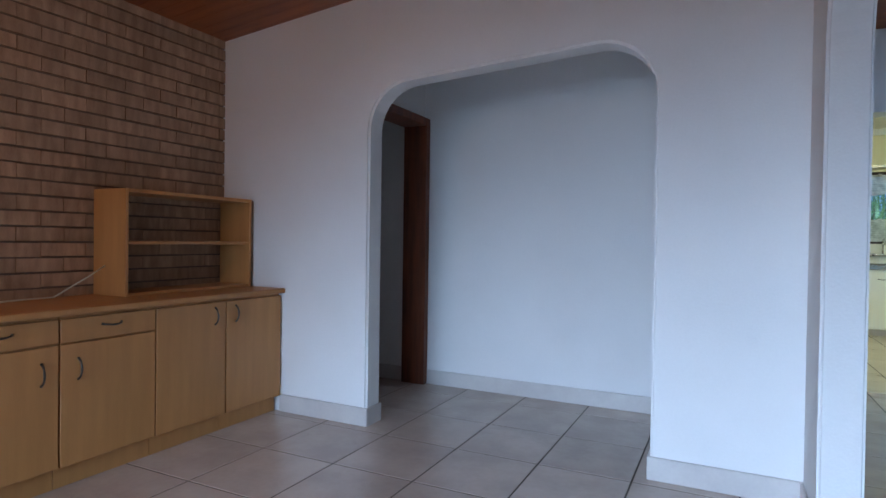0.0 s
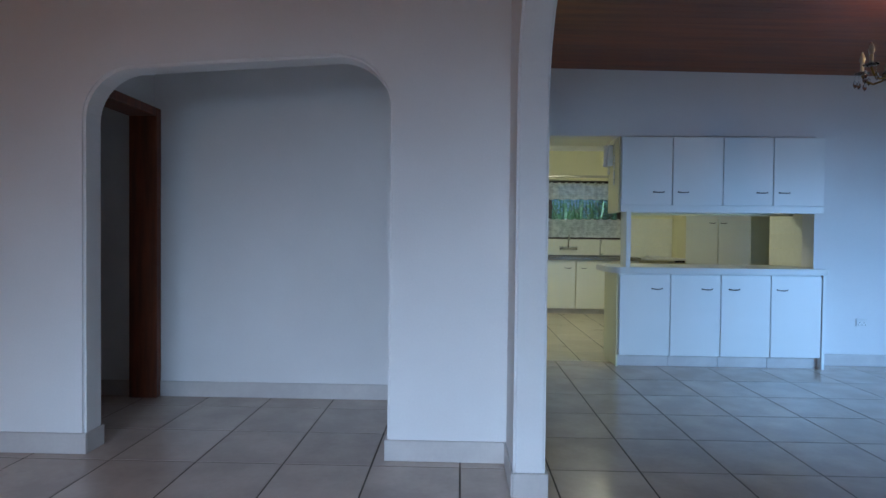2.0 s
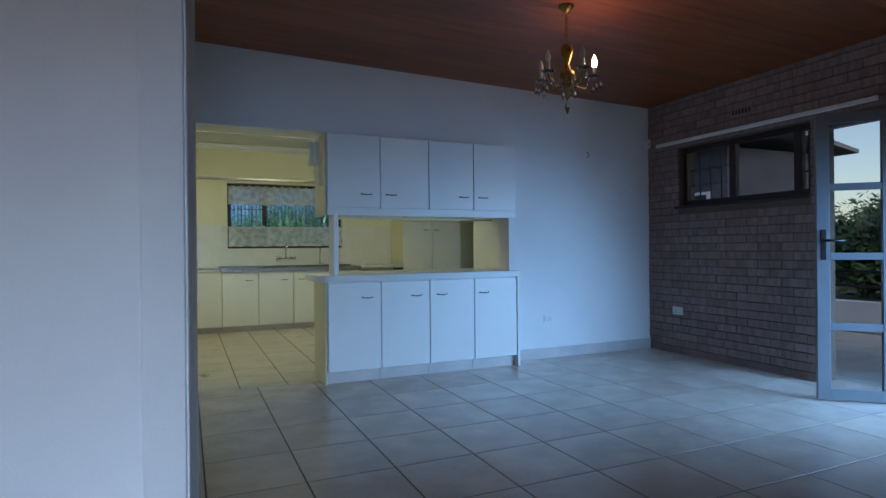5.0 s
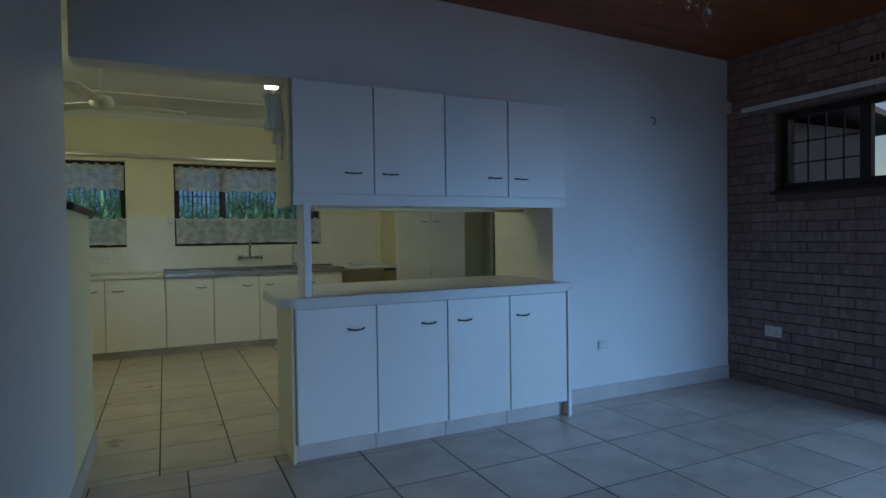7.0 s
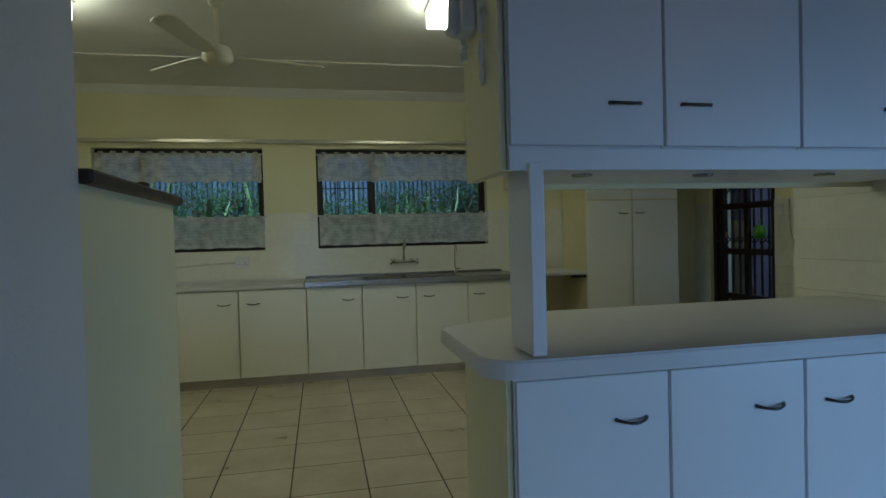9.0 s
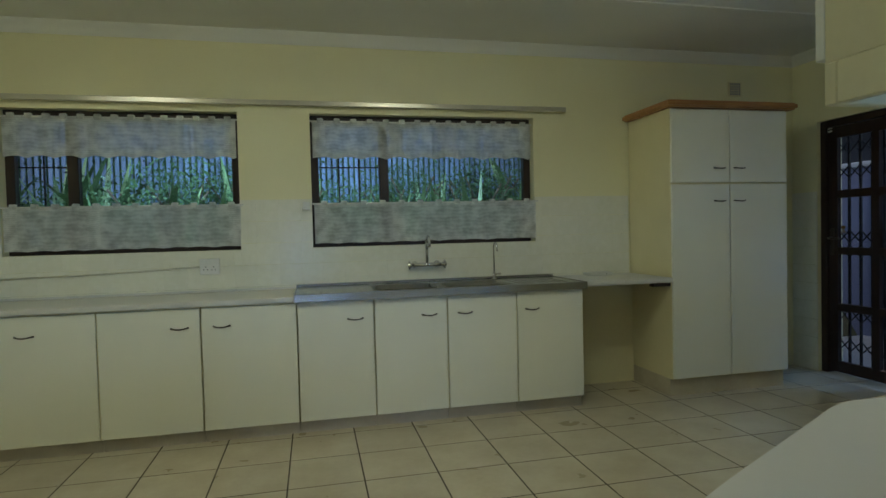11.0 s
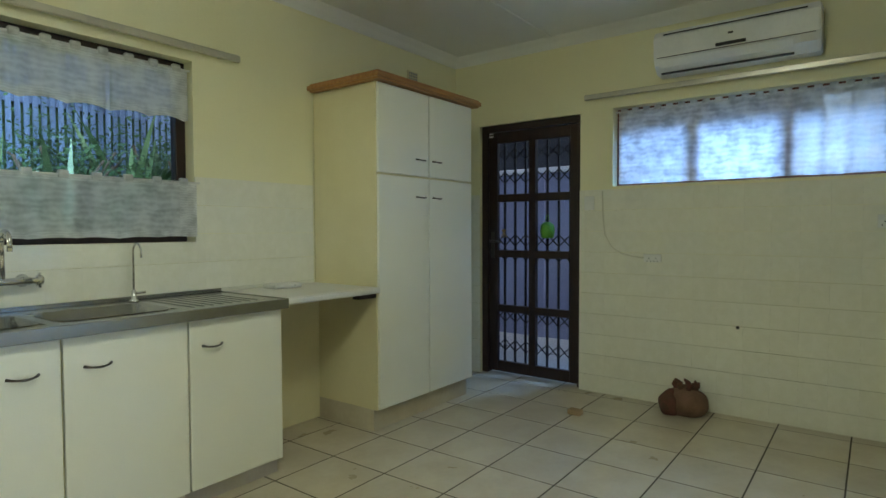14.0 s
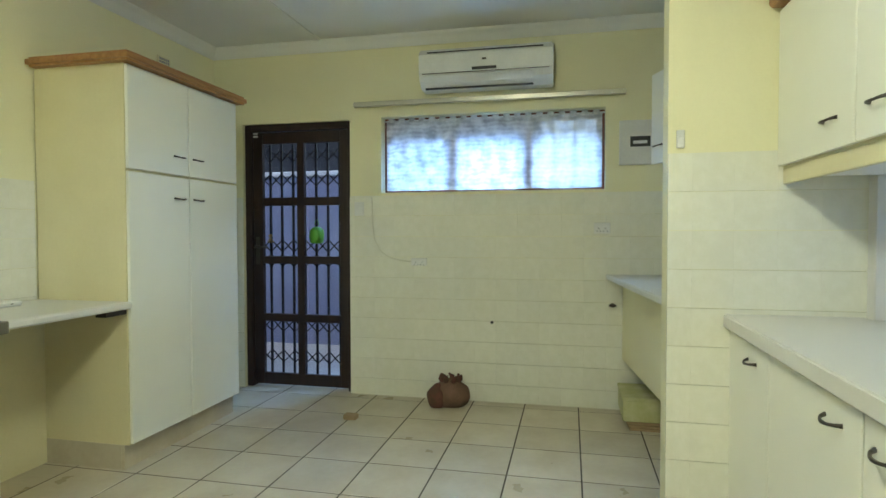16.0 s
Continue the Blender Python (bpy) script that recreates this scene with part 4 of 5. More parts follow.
curtain_rail(pose(-1.4, KN - 0.042, 2.185), 4.25, RAIL, "aluminium curtain rail above the sink windows")
curtain_rail(pose(KE - 0.042, 8.80, 2.185, 0, 0, -90), 1.95, RAIL, "aluminium curtain rail above the net curtain")
curtain_rail(pose(EX - 0.05, 5.77, 2.215, 0, 0, -90), 2.2, PLASTIC, "white curtain rail above the dining window")


# ---- lamps, fan, air conditioner ----
def chandelier():
    c = thing("chandelier", pose(2.65, 4.15, 0.06), "brass chandelier with candle bulbs, one lit, and crystal drops", "chandelier")
    zc = ceil_z(2.65) - 0.06
    part("canopy", lathe([(0.05, zc), (0.05, zc - 0.01), (0.03, zc - 0.03), (0.01, zc - 0.05)]), BRASS, c)
    for k in range(6):
        z = zc - 0.06 - 0.028 * k
        pts = [(0.009 * math.cos(a) * (k % 2), 0.009 * math.cos(a) * (1 - k % 2), z + 0.016 * math.sin(a)) for a in [2 * math.pi * j / 10 for j in range(11)]]
        part("chain_link", tube(pts, 0.003, sides=5), BRASS, c)
    part("stem_vase", lathe([(0.012, 2.42), (0.035, 2.405), (0.042, 2.37), (0.03, 2.32), (0.014, 2.28), (0.02, 2.25), (0.05, 2.23), (0.055, 2.20), (0.03, 2.15), (0.012, 2.11), (0.018, 2.07), (0.004, 2.04)]), BRASS, c)
    arms = 5
    for i in range(arms):
        an = 2 * math.pi * i / arms + 0.87
        u = Vector((math.cos(an), math.sin(an), 0))
        pts = [u * r + Vector((0, 0, z)) for r, z in ((0.03, 2.18), (0.07, 2.13), (0.12, 2.12), (0.165, 2.15), (0.185, 2.19))]
        a = part("arm", tube(pts, 0.007, sides=8), BRASS, c)
        e = pts[-1]
        part("drip_pan", lathe([(0.008, 0), (0.04, 0.008), (0.045, 0.016), (0.035, 0.012), (0.01, 0.01)], e, sides=14), CRYSTAL, a)
        part("candle", lathe([(0.012, 0.01), (0.012, 0.075)], e, sides=10), DEADBULB, a)
        lit = i == 4
        part("bulb", lathe([(0.009, 0.075), (0.016, 0.09), (0.018, 0.105), (0.012, 0.13), (0.004, 0.15), (0.001, 0.155)], e, sides=12), BULB if lit else DEADBULB, a, "lit candle bulb" if lit else "unlit candle bulb")
        for k in range(4):
            p = e + Vector((0.04 * math.cos(k * 1.57 + an), 0.04 * math.sin(k * 1.57 + an), 0.008))
            dz = 0.03 + 0.02 * (k % 2)
            part("crystal_drop", lathe([(0.0008, 0), (0.001, -dz), (0.009, -dz - 0.012), (0.014, -dz - 0.032), (0.0005, -dz - 0.055)], p, sides=6), CRYSTAL, a)
    for k in range(10):
        an = 2 * math.pi * k / 10
        part("crystal_drop", lathe([(0.0008, 0), (0.001, -0.02), (0.01, -0.035), (0.016, -0.055), (0.0005, -0.08)], (0.055 * math.cos(an), 0.055 * math.sin(an), 2.2), sides=6), CRYSTAL, c)
    part("crystal_ball", lathe([(0.001, 2.035), (0.014, 2.02), (0.018, 2.0), (0.01, 1.975), (0.001, 1.95)], sides=8), CRYSTAL, c)


def ceiling_light(x, y):
    c = thing("ceiling_light", pose(x, y, 0), "square white ceiling light with a lit diffuser", "ceiling light", "kitchen ceiling lights")
    part("base", box(-0.16, 0.16, -0.16, 0.16, KC - 0.02, KC, 0.003), FANWHITE, c)
    part("diffuser", box(-0.15, 0.15, -0.15, 0.15, KC - 0.12, KC - 0.02, 0.012, segments=2), DIFFUSER, c, "glowing frosted diffuser")


def ceiling_fan():
    f = thing("ceiling_fan", pose(0.36, 7.80, 0), "white three-blade ceiling fan at rest", "fan")
    part("canopy", lathe([(0.055, KC), (0.06, KC - 0.02), (0.04, KC - 0.08), (0.013, KC - 0.1)]), FANWHITE, f)
    part("rod", tube([(0, 0, KC - 0.1), (0, 0, 2.36)], 0.012), FANWHITE, f)
    part("motor", lathe([(0.014, 2.37), (0.07, 2.355), (0.085, 2.32), (0.085, 2.29), (0.06, 2.265), (0.02, 2.255)]), FANWHITE, f)
    for k in range(3):
        an = radians(255 + 120 * k)
        bm = prism([(0.09, -0.03), (0.2, -0.055), (0.58, -0.065), (0.61, -0.03), (0.61, 0.03), (0.58, 0.06), (0.2, 0.05), (0.09, 0.03)], -0.003, 0.003)
        b = part("blade", bm, FANWHITE, f)
        b.matrix_basis = Matrix.Translation((0, 0, 2.31)) @ Matrix.Rotation(an, 4, "Z") @ Matrix.Rotation(radians(9), 4, "X")


def air_conditioner():
    a = thing("air_conditioner", pose(KE, 7.795, 2.245), "white split air conditioner above the window", "air conditioner")
    prof = [(0, 0.0), (-0.10, 0.0), (-0.165, 0.05), (-0.19, 0.10), (-0.195, 0.225), (-0.17, 0.265), (-0.05, 0.275), (0, 0.275)]
    bm = bmesh.new()
    rows = [[bm.verts.new((x, y, z)) for x, z in prof] for y in (-0.465, 0.465)]
    for i in range(len(prof)):
        j = (i + 1) % len(prof)
        bm.faces.new((rows[0][i], rows[0][j], rows[1][j], rows[1][i]))
    bm.faces.new(rows[0][::-1])
    bm.faces.new(rows[1])
    bmesh.ops.recalc_face_normals(bm, faces=bm.faces)
    bmesh.ops.bevel(bm, geom=[e for e in bm.edges if abs(e.verts[0].co.y - e.verts[1].co.y) < 1e-4], offset=0.008, segments=2, affect="EDGES")
    part("casing", bm, PLASTIC, a)
    part("top_slot", box(-0.197, -0.185, -0.40, 0.40, 0.236, 0.242), BLACK, a)
    part("display", box(-0.198, -0.19, -0.085, 0.085, 0.105, 0.125, 0.002), BLACK, a)
    part("badge", box(-0.199, -0.19, -0.015, 0.015, 0.17, 0.182, 0.003), PEWTER, a)
    f = part("flap", box(-0.004, 0, -0.33, 0.43, 0, 0.06, 0.001), PLASTIC, a)
    f.location, f.rotation_euler = (-0.155, 0, 0.036), (0, radians(-37), 0)
    part("flap_gap", box(-0.125, -0.108, -0.33, 0.43, 0.001, 0.012), BLACK, a)
    part("panel_seam", box(-0.1935, -0.186, -0.44, 0.44, 0.093, 0.096), PEWTER, a)


chandelier()
ceiling_light(1.75, 7.75)
ceiling_light(-0.62, 7.9)
ceiling_fan()
air_conditioner()


# ---- small wall things ----
def plate(name, m, w, h, label, kind="socket", rockers=1):
    """A wall plate with its front towards -y."""
    p = thing(name, m, label, kind)
    part("cover", box(-w / 2, w / 2, -0.012, 0, -h / 2, h / 2, 0.003), PLASTIC, p)
    for k in range(rockers):
        x = (k - (rockers - 1) / 2) * w / (rockers + 0.5)
        part("rocker", box(x - 0.008, x + 0.008, -0.016, -0.0115, h * 0.1, h * 0.36, 0.001), PLASTIC, p)
        if kind == "socket":
            for dx, dz in ((0, 0.0), (-0.012, -0.02), (0.012, -0.02)):
                part("pin_hole", box(x + dx - 0.003, x + dx + 0.003, -0.0135, -0.0125, dz - 0.005, dz + 0.002), BLACK, p)
    return p


plate("wall_socket", pose(3.70, DY, 0.41), 0.1, 0.07, "cream wall socket low on the dining wall", "socket", 2)
plate("wall_socket", pose(0.18, KN - 0.011, 1.05), 0.13, 0.11, "white double socket above the worktop", "socket", 2)
plate("wall_socket", pose(EX - 0.002, 5.53, 0.455, 0, 0, -90), 0.14, 0.085, "white double socket on the brick wall", "socket", 2)
plate("wall_socket", pose(KE - 0.011, 8.305, 1.015, 0, 0, -90), 0.12, 0.055, "white socket joined to a surface cable", "socket", 2)
plate("wall_socket", pose(KE - 0.011, 7.0, 1.26, 0, 0, -90), 0.11, 0.075, "white wall socket on the tiles", "socket", 2)
plate("light_switch", pose(KE - 0.011, 8.77, 1.41, 0, 0, -90), 0.075, 0.105, "white light switch beside the back door", "switch", 1)
plate("light_switch", pose(3.32 - 0.002, 6.79, 1.60, 0, 0, -90), 0.03, 0.07, "cream light switch on the short wall", "switch", 1)
cb = thing("surface_cable", pose(KE - 0.016, 8.6, 1.2), "thin cream cable drooping down the wall to a socket", "cable")
part("lead", tube([(0, 0.07, 0.30), (0, 0.065, 0.1), (0, 0.05, -0.02), (0, 0.0, -0.11), (0, -0.07, -0.155), (0, -0.15, -0.175), (0, -0.235, -0.185)], 0.004, sides=6), CABLE, cb)
cb = thing("surface_cable", pose(0.1, KN - 0.016, 1.04), "thin cream surface cable running to the socket", "cable")
part("lead", tube([(-1.2, 0, -0.03), (-0.4, 0, -0.01), (0.02, 0, 0.01)], 0.006, sides=6), CABLE, cb)
db = thing("distribution_board", pose(KE - 0.001, 6.79, 1.69), "cream electrical distribution board with a dark breaker window", "fuse box")
part("cover", box(-0.03, 0, -0.12, 0.10, 0, 0.30, 0.004), PLASTIC, db)
part("window", box(-0.033, -0.0295, -0.1, 0.03, 0.12, 0.19), BLACK, db)
part("breakers", box(-0.036, -0.0325, -0.08, 0.01, 0.14, 0.16), PLASTIC, db)
av = thing("air_vent", pose(4.42, KN - 0.001, 2.40), "small plaster air brick high on the kitchen wall", "vent")
part("frame", box(-0.065, 0.065, -0.01, 0, -0.06, 0.06, 0.002), CARCASS, av)
for k in range(5):
    for j in range(5):
        part("hole", box(-0.05 + 0.021 * k, -0.035 + 0.021 * k, -0.0115, -0.0095, -0.05 + 0.021 * j, -0.035 + 0.021 * j), EDGE, av)
hk = thing("wall_hook", pose(4.2, DY, 2.09), "small dark picture hook on the dining wall", "hook")
part("hook", tube([(0, -0.002, 0.04), (0, -0.02, 0.045), (0.012, -0.025, 0.03), (0.014, -0.025, 0.0), (0.0, -0.025, -0.012), (-0.008, -0.02, -0.004)], 0.004), PEWTER, hk)
al = thing("alarm_sensor", pose(EX - 0.05, DY - 0.04, 2.27), "small white alarm sensor in the corner", "sensor")
part("casing", box(-0.03, 0.03, -0.02, 0.03, -0.05, 0.05, 0.012, segments=2), PLASTIC, al)
part("lens", box(-0.02, 0.02, -0.024, -0.018, -0.03, 0.005, 0.004), DEADBULB, al)
dot = thing("pipe_stub", pose(KE - 0.012, 7.763, 0.582), "dark capped pipe hole in the tiles", "pipe")
part("cap", tube([(0, 0, 0), (-0.008, 0, 0)], 0.011, sides=10), BLACK, dot)
bt = thing("pipe_tap", pose(KE - 0.012, 6.93, 0.73), "small brass stop tap on the wall", "tap")
part("valve", tube([(0, 0, 0), (-0.05, 0, 0)], 0.014, sides=10), PEWTER, bt)
part("handle", tube([(-0.045, -0.025, 0), (-0.045, 0.025, 0)], 0.008), PEWTER, bt)
rt = thing("router_box", pose(3.05, 9.86, 0.882), "flat white plastic box on the desk top", "box")
part("casing", box(-0.1, 0.1, -0.06, 0.06, 0, 0.025, 0.006), PLASTIC, rt)
part("light", box(0.04, 0.05, -0.0605, -0.058, 0.012, 0.016), BLACK, rt)


so = thing("soap_holder", pose(0.845, KN - 0.011, 1.44), "small white holder on the tiles between the windows", "holder")
part("dish", box(-0.03, 0.03, -0.05, 0, -0.012, 0.012, 0.006), PLASTIC, so)
part("back_plate", box(-0.025, 0.025, -0.008, 0, 0.012, 0.05, 0.003), PLASTIC, so)
bv = thing("air_vent", pose(EX - 0.006, 4.75, 2.38), "dark air brick in the brick wall", "vent")
part("frame", box(-0.006, 0.012, -0.11, 0.11, -0.035, 0.035, 0.003), BRICKE, bv)
for k in range(6):
    part("hole", box(-0.0075, -0.0055, -0.095 + 0.034 * k, -0.075 + 0.034 * k, -0.022, 0.022), BLACK, bv)


# ---- scullery end of the kitchen ----
sh = thing("scullery_shelf", pose(0, 0, 0.905), "white laminate shelf across the scullery corner", "shelf")
part("slab", prism([(KE - 0.01, 6.97), (3.455, 6.80), (3.455, 6.14), (KE - 0.01, 6.14)], 0, 0.035, "z", bevel=0.006), TOP, sh)
part("apron", prism([(KE - 0.01, 6.86), (3.455, 6.69), (3.455, 6.66), (KE - 0.01, 6.83)], -0.55, 0), CREAM, sh, "cream painted apron under the shelf")
oc = thing("wall_cabinet", pose(3.4, 6.14, 1.60), "white wall cabinet with its door hanging open", "cabinet")
part("body", box(0, 0.75, 0, 0.30, 0, 0.55, 0.002), KWHITE, oc)
od = part("door", box(0, 0.42, 0, 0.018, 0.02, 0.53, 0.002), KWHITE, oc)
od.location, od.rotation_euler = (0.60, 0.46, 0), (0, 0, radians(20))
bow_handle(od, 0.34, 0.0, 0.12).matrix_basis = Matrix.Translation((0, 0.018, 0)) @ Matrix.Diagonal((1, -1, 1, 1))
bx = thing("flat_box", pose(4.72, 6.76, 0), "flat brown cardboard pack lying on the floor", "box")
for k in range(3):
    part("sheet", box(-0.14 + 0.006 * k, 0.14 - 0.004 * k, -0.1, 0.09 + 0.008 * k, 0.018 * k, 0.018 * k + 0.015, 0.002), CARD, bx)
bx = thing("paper_box", pose(4.76, 6.76, 0.056), "yellow-stained white carton on the cardboard pack", "box")
part("carton", box(-0.18, 0.18, -0.12, 0.13, 0.0, 0.13, 0.004), PAPER, bx)
part("lid", box(-0.185, 0.185, -0.125, 0.135, 0.13, 0.15, 0.004), PAPER, bx)


def cloth_bag():
    b = thing("door_stop_bag", pose(4.86, 8.04, 0), "small stuffed red-brown cloth bag on the floor", "bag")
    def blob(rx, ry, h, off, seed):
        bm = bmesh.new()
        bmesh.ops.create_icosphere(bm, subdivisions=3, radius=1)
        for v in bm.verts:
            k = 1 + 0.10 * noise.noise(v.co * 2.1 + Vector((seed, 0, 0)))
            z = max(v.co.z, -0.75)
            pin = 1 if z < 0.4 else 1 - 0.7 * (z - 0.4)
            v.co = Vector((v.co.x * rx * k * pin + off[0], v.co.y * ry * k * pin + off[1], (z + 0.75) / 1.75 * h))
        for f in bm.faces:
            f.smooth = True
        return bm
    part("body", blob(0.11, 0.14, 0.2, (0, 0), 3), BAGTAN, b)
    part("patch", blob(0.08, 0.075, 0.17, (-0.045, 0.085), 8), BAGRED, b, "tartan red-brown patch")
    bm = bmesh.new()
    for k in range(7):
        a = k * 0.9
        tube([(0.03 * math.cos(a), 0.045 * math.sin(a), 0.165), (0.05 * math.cos(a), 0.075 * math.sin(a), 0.20), (0.045 * math.cos(a + 0.3), 0.08 * math.sin(a + 0.3), 0.222)], 0, bm, 6, [0.022, 0.018, 0.006])
    part("tied_top", bm, BAGRED, b, "crumpled red-brown tied top")


cloth_bag()
ch = thing("door_wedge", pose(4.43, 8.625, 0), "small brown wooden wedge on the floor", "wedge")
part("block", box(-0.03, 0.03, -0.045, 0.045, 0, 0.035, 0.006), CARD, ch)


# ---- outside ----
solid("ground", box(-400, 400, -400, 400, -0.6, -0.14), SOIL, "dark garden soil and leaf litter", "ground")
bank = solid("garden_bank", prism([(11.0, -0.14), (11.4, 0.45), (13.2, 1.35), (18, 1.7), (18, -0.14)], -6, 9, "x"), SOIL, "planted earth bank behind the house", "ground")
terr = solid("terrace", box(EX + 0.25, 8.6, -2.6, 7.1, -0.12, -0.05), GROUT, "tiled terrace outside the dining room", "terrace")
me_t = mesh_of("terrace_tile", box(-0.196, 0.196, -0.196, 0.196, -0.008, 0, 0.002), TERR)
for i in range(8):
    for j in range(23):
        piece("terrace_tile", me_t, terr, (5.52 + 0.4 * i, -2.38 + 0.4 * j, -0.044))
para = thing("terrace_parapet", pose(8.6, 2.2, -0.05), "low white terrace wall under black rails", "parapet", kind="structure")
part("low_wall", box(0, 0.14, -4.9, 4.9, 0, 0.42, 0.01), YARD, para)
for z in (0.62, 0.82, 1.0):
    part("rail", tube([(0.07, -4.9, z), (0.07, 4.9, z)], 0.02), BLACK, para)
for k in range(7):
    part("post", tube([(0.07, -4.85 + 1.61 * k, 0.42), (0.07, -4.85 + 1.61 * k, 1.0)], 0.02), BLACK, para)
solid("terrace_roof", box(EX + 0.24, 6.6, -2.8, 5.3, 2.5, 2.6), PINE, "boarded terrace roof", "roof")


def tree(x, y, z, h, r, seed):
    rnd = random.Random(seed)
    t = thing("tree", pose(x, y, z), "broad dark green garden tree beyond the terrace", "tree", "garden trees")
    bm = tube([(0, 0, 0), (0.1, 0.05, h * 0.3), (0.05, -0.05, h * 0.6)], 0, sides=8, radii=[0.2, 0.15, 0.09])
    for k in range(6):
        a = k * 1.05
        tube([(0.08, 0, h * (0.3 + 0.04 * k)), (r * 0.5 * math.cos(a), r * 0.5 * math.sin(a), h * 0.65), (r * 0.8 * math.cos(a), r * 0.8 * math.sin(a), h * 0.8)], 0, bm, 6, [0.07, 0.04, 0.015])
    part("trunk", bm, BARK, t)
    vs, fs = [], []
    for k in range(40):
        u = Vector((rnd.gauss(0, 1), rnd.gauss(0, 1), rnd.gauss(0, 0.8))).normalized() * r * rnd.uniform(0.35, 1.0)
        c = Vector((0, 0, h * 0.68)) + Vector((u.x, u.y, u.z * 0.75))
        for _ in range(130):
            p = c + Vector((rnd.gauss(0, 0.28), rnd.gauss(0, 0.28), rnd.gauss(0, 0.22))) * r * 0.5
            d = Vector((rnd.gauss(0, 1), rnd.gauss(0, 1), rnd.gauss(0, 1))).normalized()
            e = d.orthogonal().normalized()
            s = rnd.uniform(0.06, 0.13)
            n = len(vs)
            vs += [p, p + d * s + e * s * 0.35, p + d * s * 2, p + d * s - e * s * 0.35]
            fs.append((n, n + 1, n + 2, n + 3))
    me = bpy.data.meshes.new("crown")
    me.from_pydata(vs, [], fs)
    me.materials.append(LEAF)
    ob = new("crown", me)
    ob.parent = t


for k, (x, y, h, r) in enumerate(((13.5, 1.2, 3.4, 1.7), (14, 4.0, 3.0, 1.6), (15, -2.2, 3.6, 2.0), (16.5, 2.6, 3.2, 1.9), (14.5, 6.3, 3.0, 1.6), (13.2, 7.9, 2.9, 1.4), (15.5, 9.6, 3.1, 1.7), (14.0, 10.6, 3.3, 1.5))):
    tree(x, y, -0.9, h, r, 10 + k)


def strap_plant(x, y, z, n, size, seed):
    """A clump of arching strap leaves."""
    rnd = random.Random(seed)
    p = thing("strap_leaf_plant", pose(x, y, z), "clump of long arching strap leaves on the bank", "plant", "garden bank plants")
    vs, fs = [], []
    for _ in range(n):
        a, tilt, L, w = rnd.uniform(0, 6.28), rnd.uniform(0.2, 1.1), size * rnd.uniform(0.6, 1.1), size * rnd.uniform(0.025, 0.05)
        u = Vector((math.cos(a), math.sin(a), 0))
        s = Vector((-u.y, u.x, 0)) * w
        q = Vector((rnd.uniform(-0.06, 0.06), rnd.uniform(-0.06, 0.06), -0.03))
        b = len(vs)
        for k in range(5):
            f = k / 4
            c = q + u * (L * f * math.sin(tilt)) + Vector((0, 0, L * (f * math.cos(tilt * 0.6) - 0.55 * tilt * f * f)))
            g = 1 - f ** 2 * 0.95
            vs += [c - s * g, c + s * g]
        fs += [(b + 2 * k, b + 2 * k + 1, b + 2 * k + 3, b + 2 * k + 2) for k in range(4)]
    me = bpy.data.meshes.new("leaves")
    me.from_pydata(vs, [], fs)
    me.materials.append(STRAP)
    ob = new("leaves", me)
    ob.parent = p


def shrub(x, y, z, r, seed):
    rnd = random.Random(seed)
    big = max(1.0, r * 1.6)
    p = thing("shrub", pose(x, y, z), "loose leafy green shrub on the bank", "shrub", "garden bank shrubs")
    bm = bmesh.new()
    for k in range(5):
        a = k * 1.3
        tube([(0, 0, -0.1), (0.3 * r * math.cos(a), 0.3 * r * math.sin(a), 0.5 * r), (0.7 * r * math.cos(a), 0.7 * r * math.sin(a), r)], 0.012, bm, 5)
    part("stems", bm, BARK, p)
    vs, fs = [], []
    for k in range(1500):
        c = Vector((rnd.gauss(0, 0.42), rnd.gauss(0, 0.42), 0.75 + rnd.gauss(0, 0.35))) * r
        d = Vector((rnd.gauss(0, 1), rnd.gauss(0, 1), rnd.gauss(0, 0.7))).normalized()
        e = d.orthogonal().normalized()
        s = rnd.uniform(0.014, 0.034) * big
        n = len(vs)
        vs += [c, c + d * s + e * s * 0.4, c + d * s * 2, c + d * s - e * s * 0.4]
        fs.append((n, n + 1, n + 2, n + 3))
    me = bpy.data.meshes.new("foliage")
    me.from_pydata(vs, [], fs)
    me.materials.append(LEAF)
    ob = new("foliage", me)
    ob.parent = p


rng = random.Random(4)


def bank_z(y):
    return 0.45 + (y - 11.4) * 0.5 if y < 13.2 else 1.35 + (y - 13.2) * 0.073


for k in range(30):
    x, y = -3.2 + 0.27 * k + rng.uniform(-0.1, 0.1), rng.uniform(11.6, 13.1)
    strap_plant(x, y, bank_z(y), 36, rng.uniform(0.9, 1.5), 100 + k)
for k in range(22):
    x, y = -3.4 + 0.38 * k + rng.uniform(-0.15, 0.15), rng.uniform(12.3, 13.2)
    shrub(x, y, bank_z(y), rng.uniform(0.45, 0.75), 200 + k)
for k in range(10):
    shrub(-4.5 + 1.25 * k, 14.6 + rng.uniform(-0.2, 0.3), 1.45, rng.uniform(1.1, 1.5), 300 + k)
fence = thing("garden_fence", pose(2, 13.6, 1.3), "blue-grey slatted fence on top of the bank", "fence")
me_s = mesh_of("slat", box(-0.024, 0.024, -0.01, 0.01, 0, 1.7, 0.004), FENCE)
for k in range(158):
    piece("slat", me_s, fence, (-5.8 + 0.0735 * k, 0, 0.02 * math.sin(k * 1.7)))
for z in (0.3, 1.15):
    part("rail", box(-5.9, 6.0, 0.012, 0.05, z, z + 0.07), FENCE, fence)

# added sheet; its dark colour gives the dark between the slats
part("backing", box(-5.9, 6.0, 0.06, 0.09, 0, 1.75), LEAF, fence, "dark green sheet added behind the slats to darken their gaps")

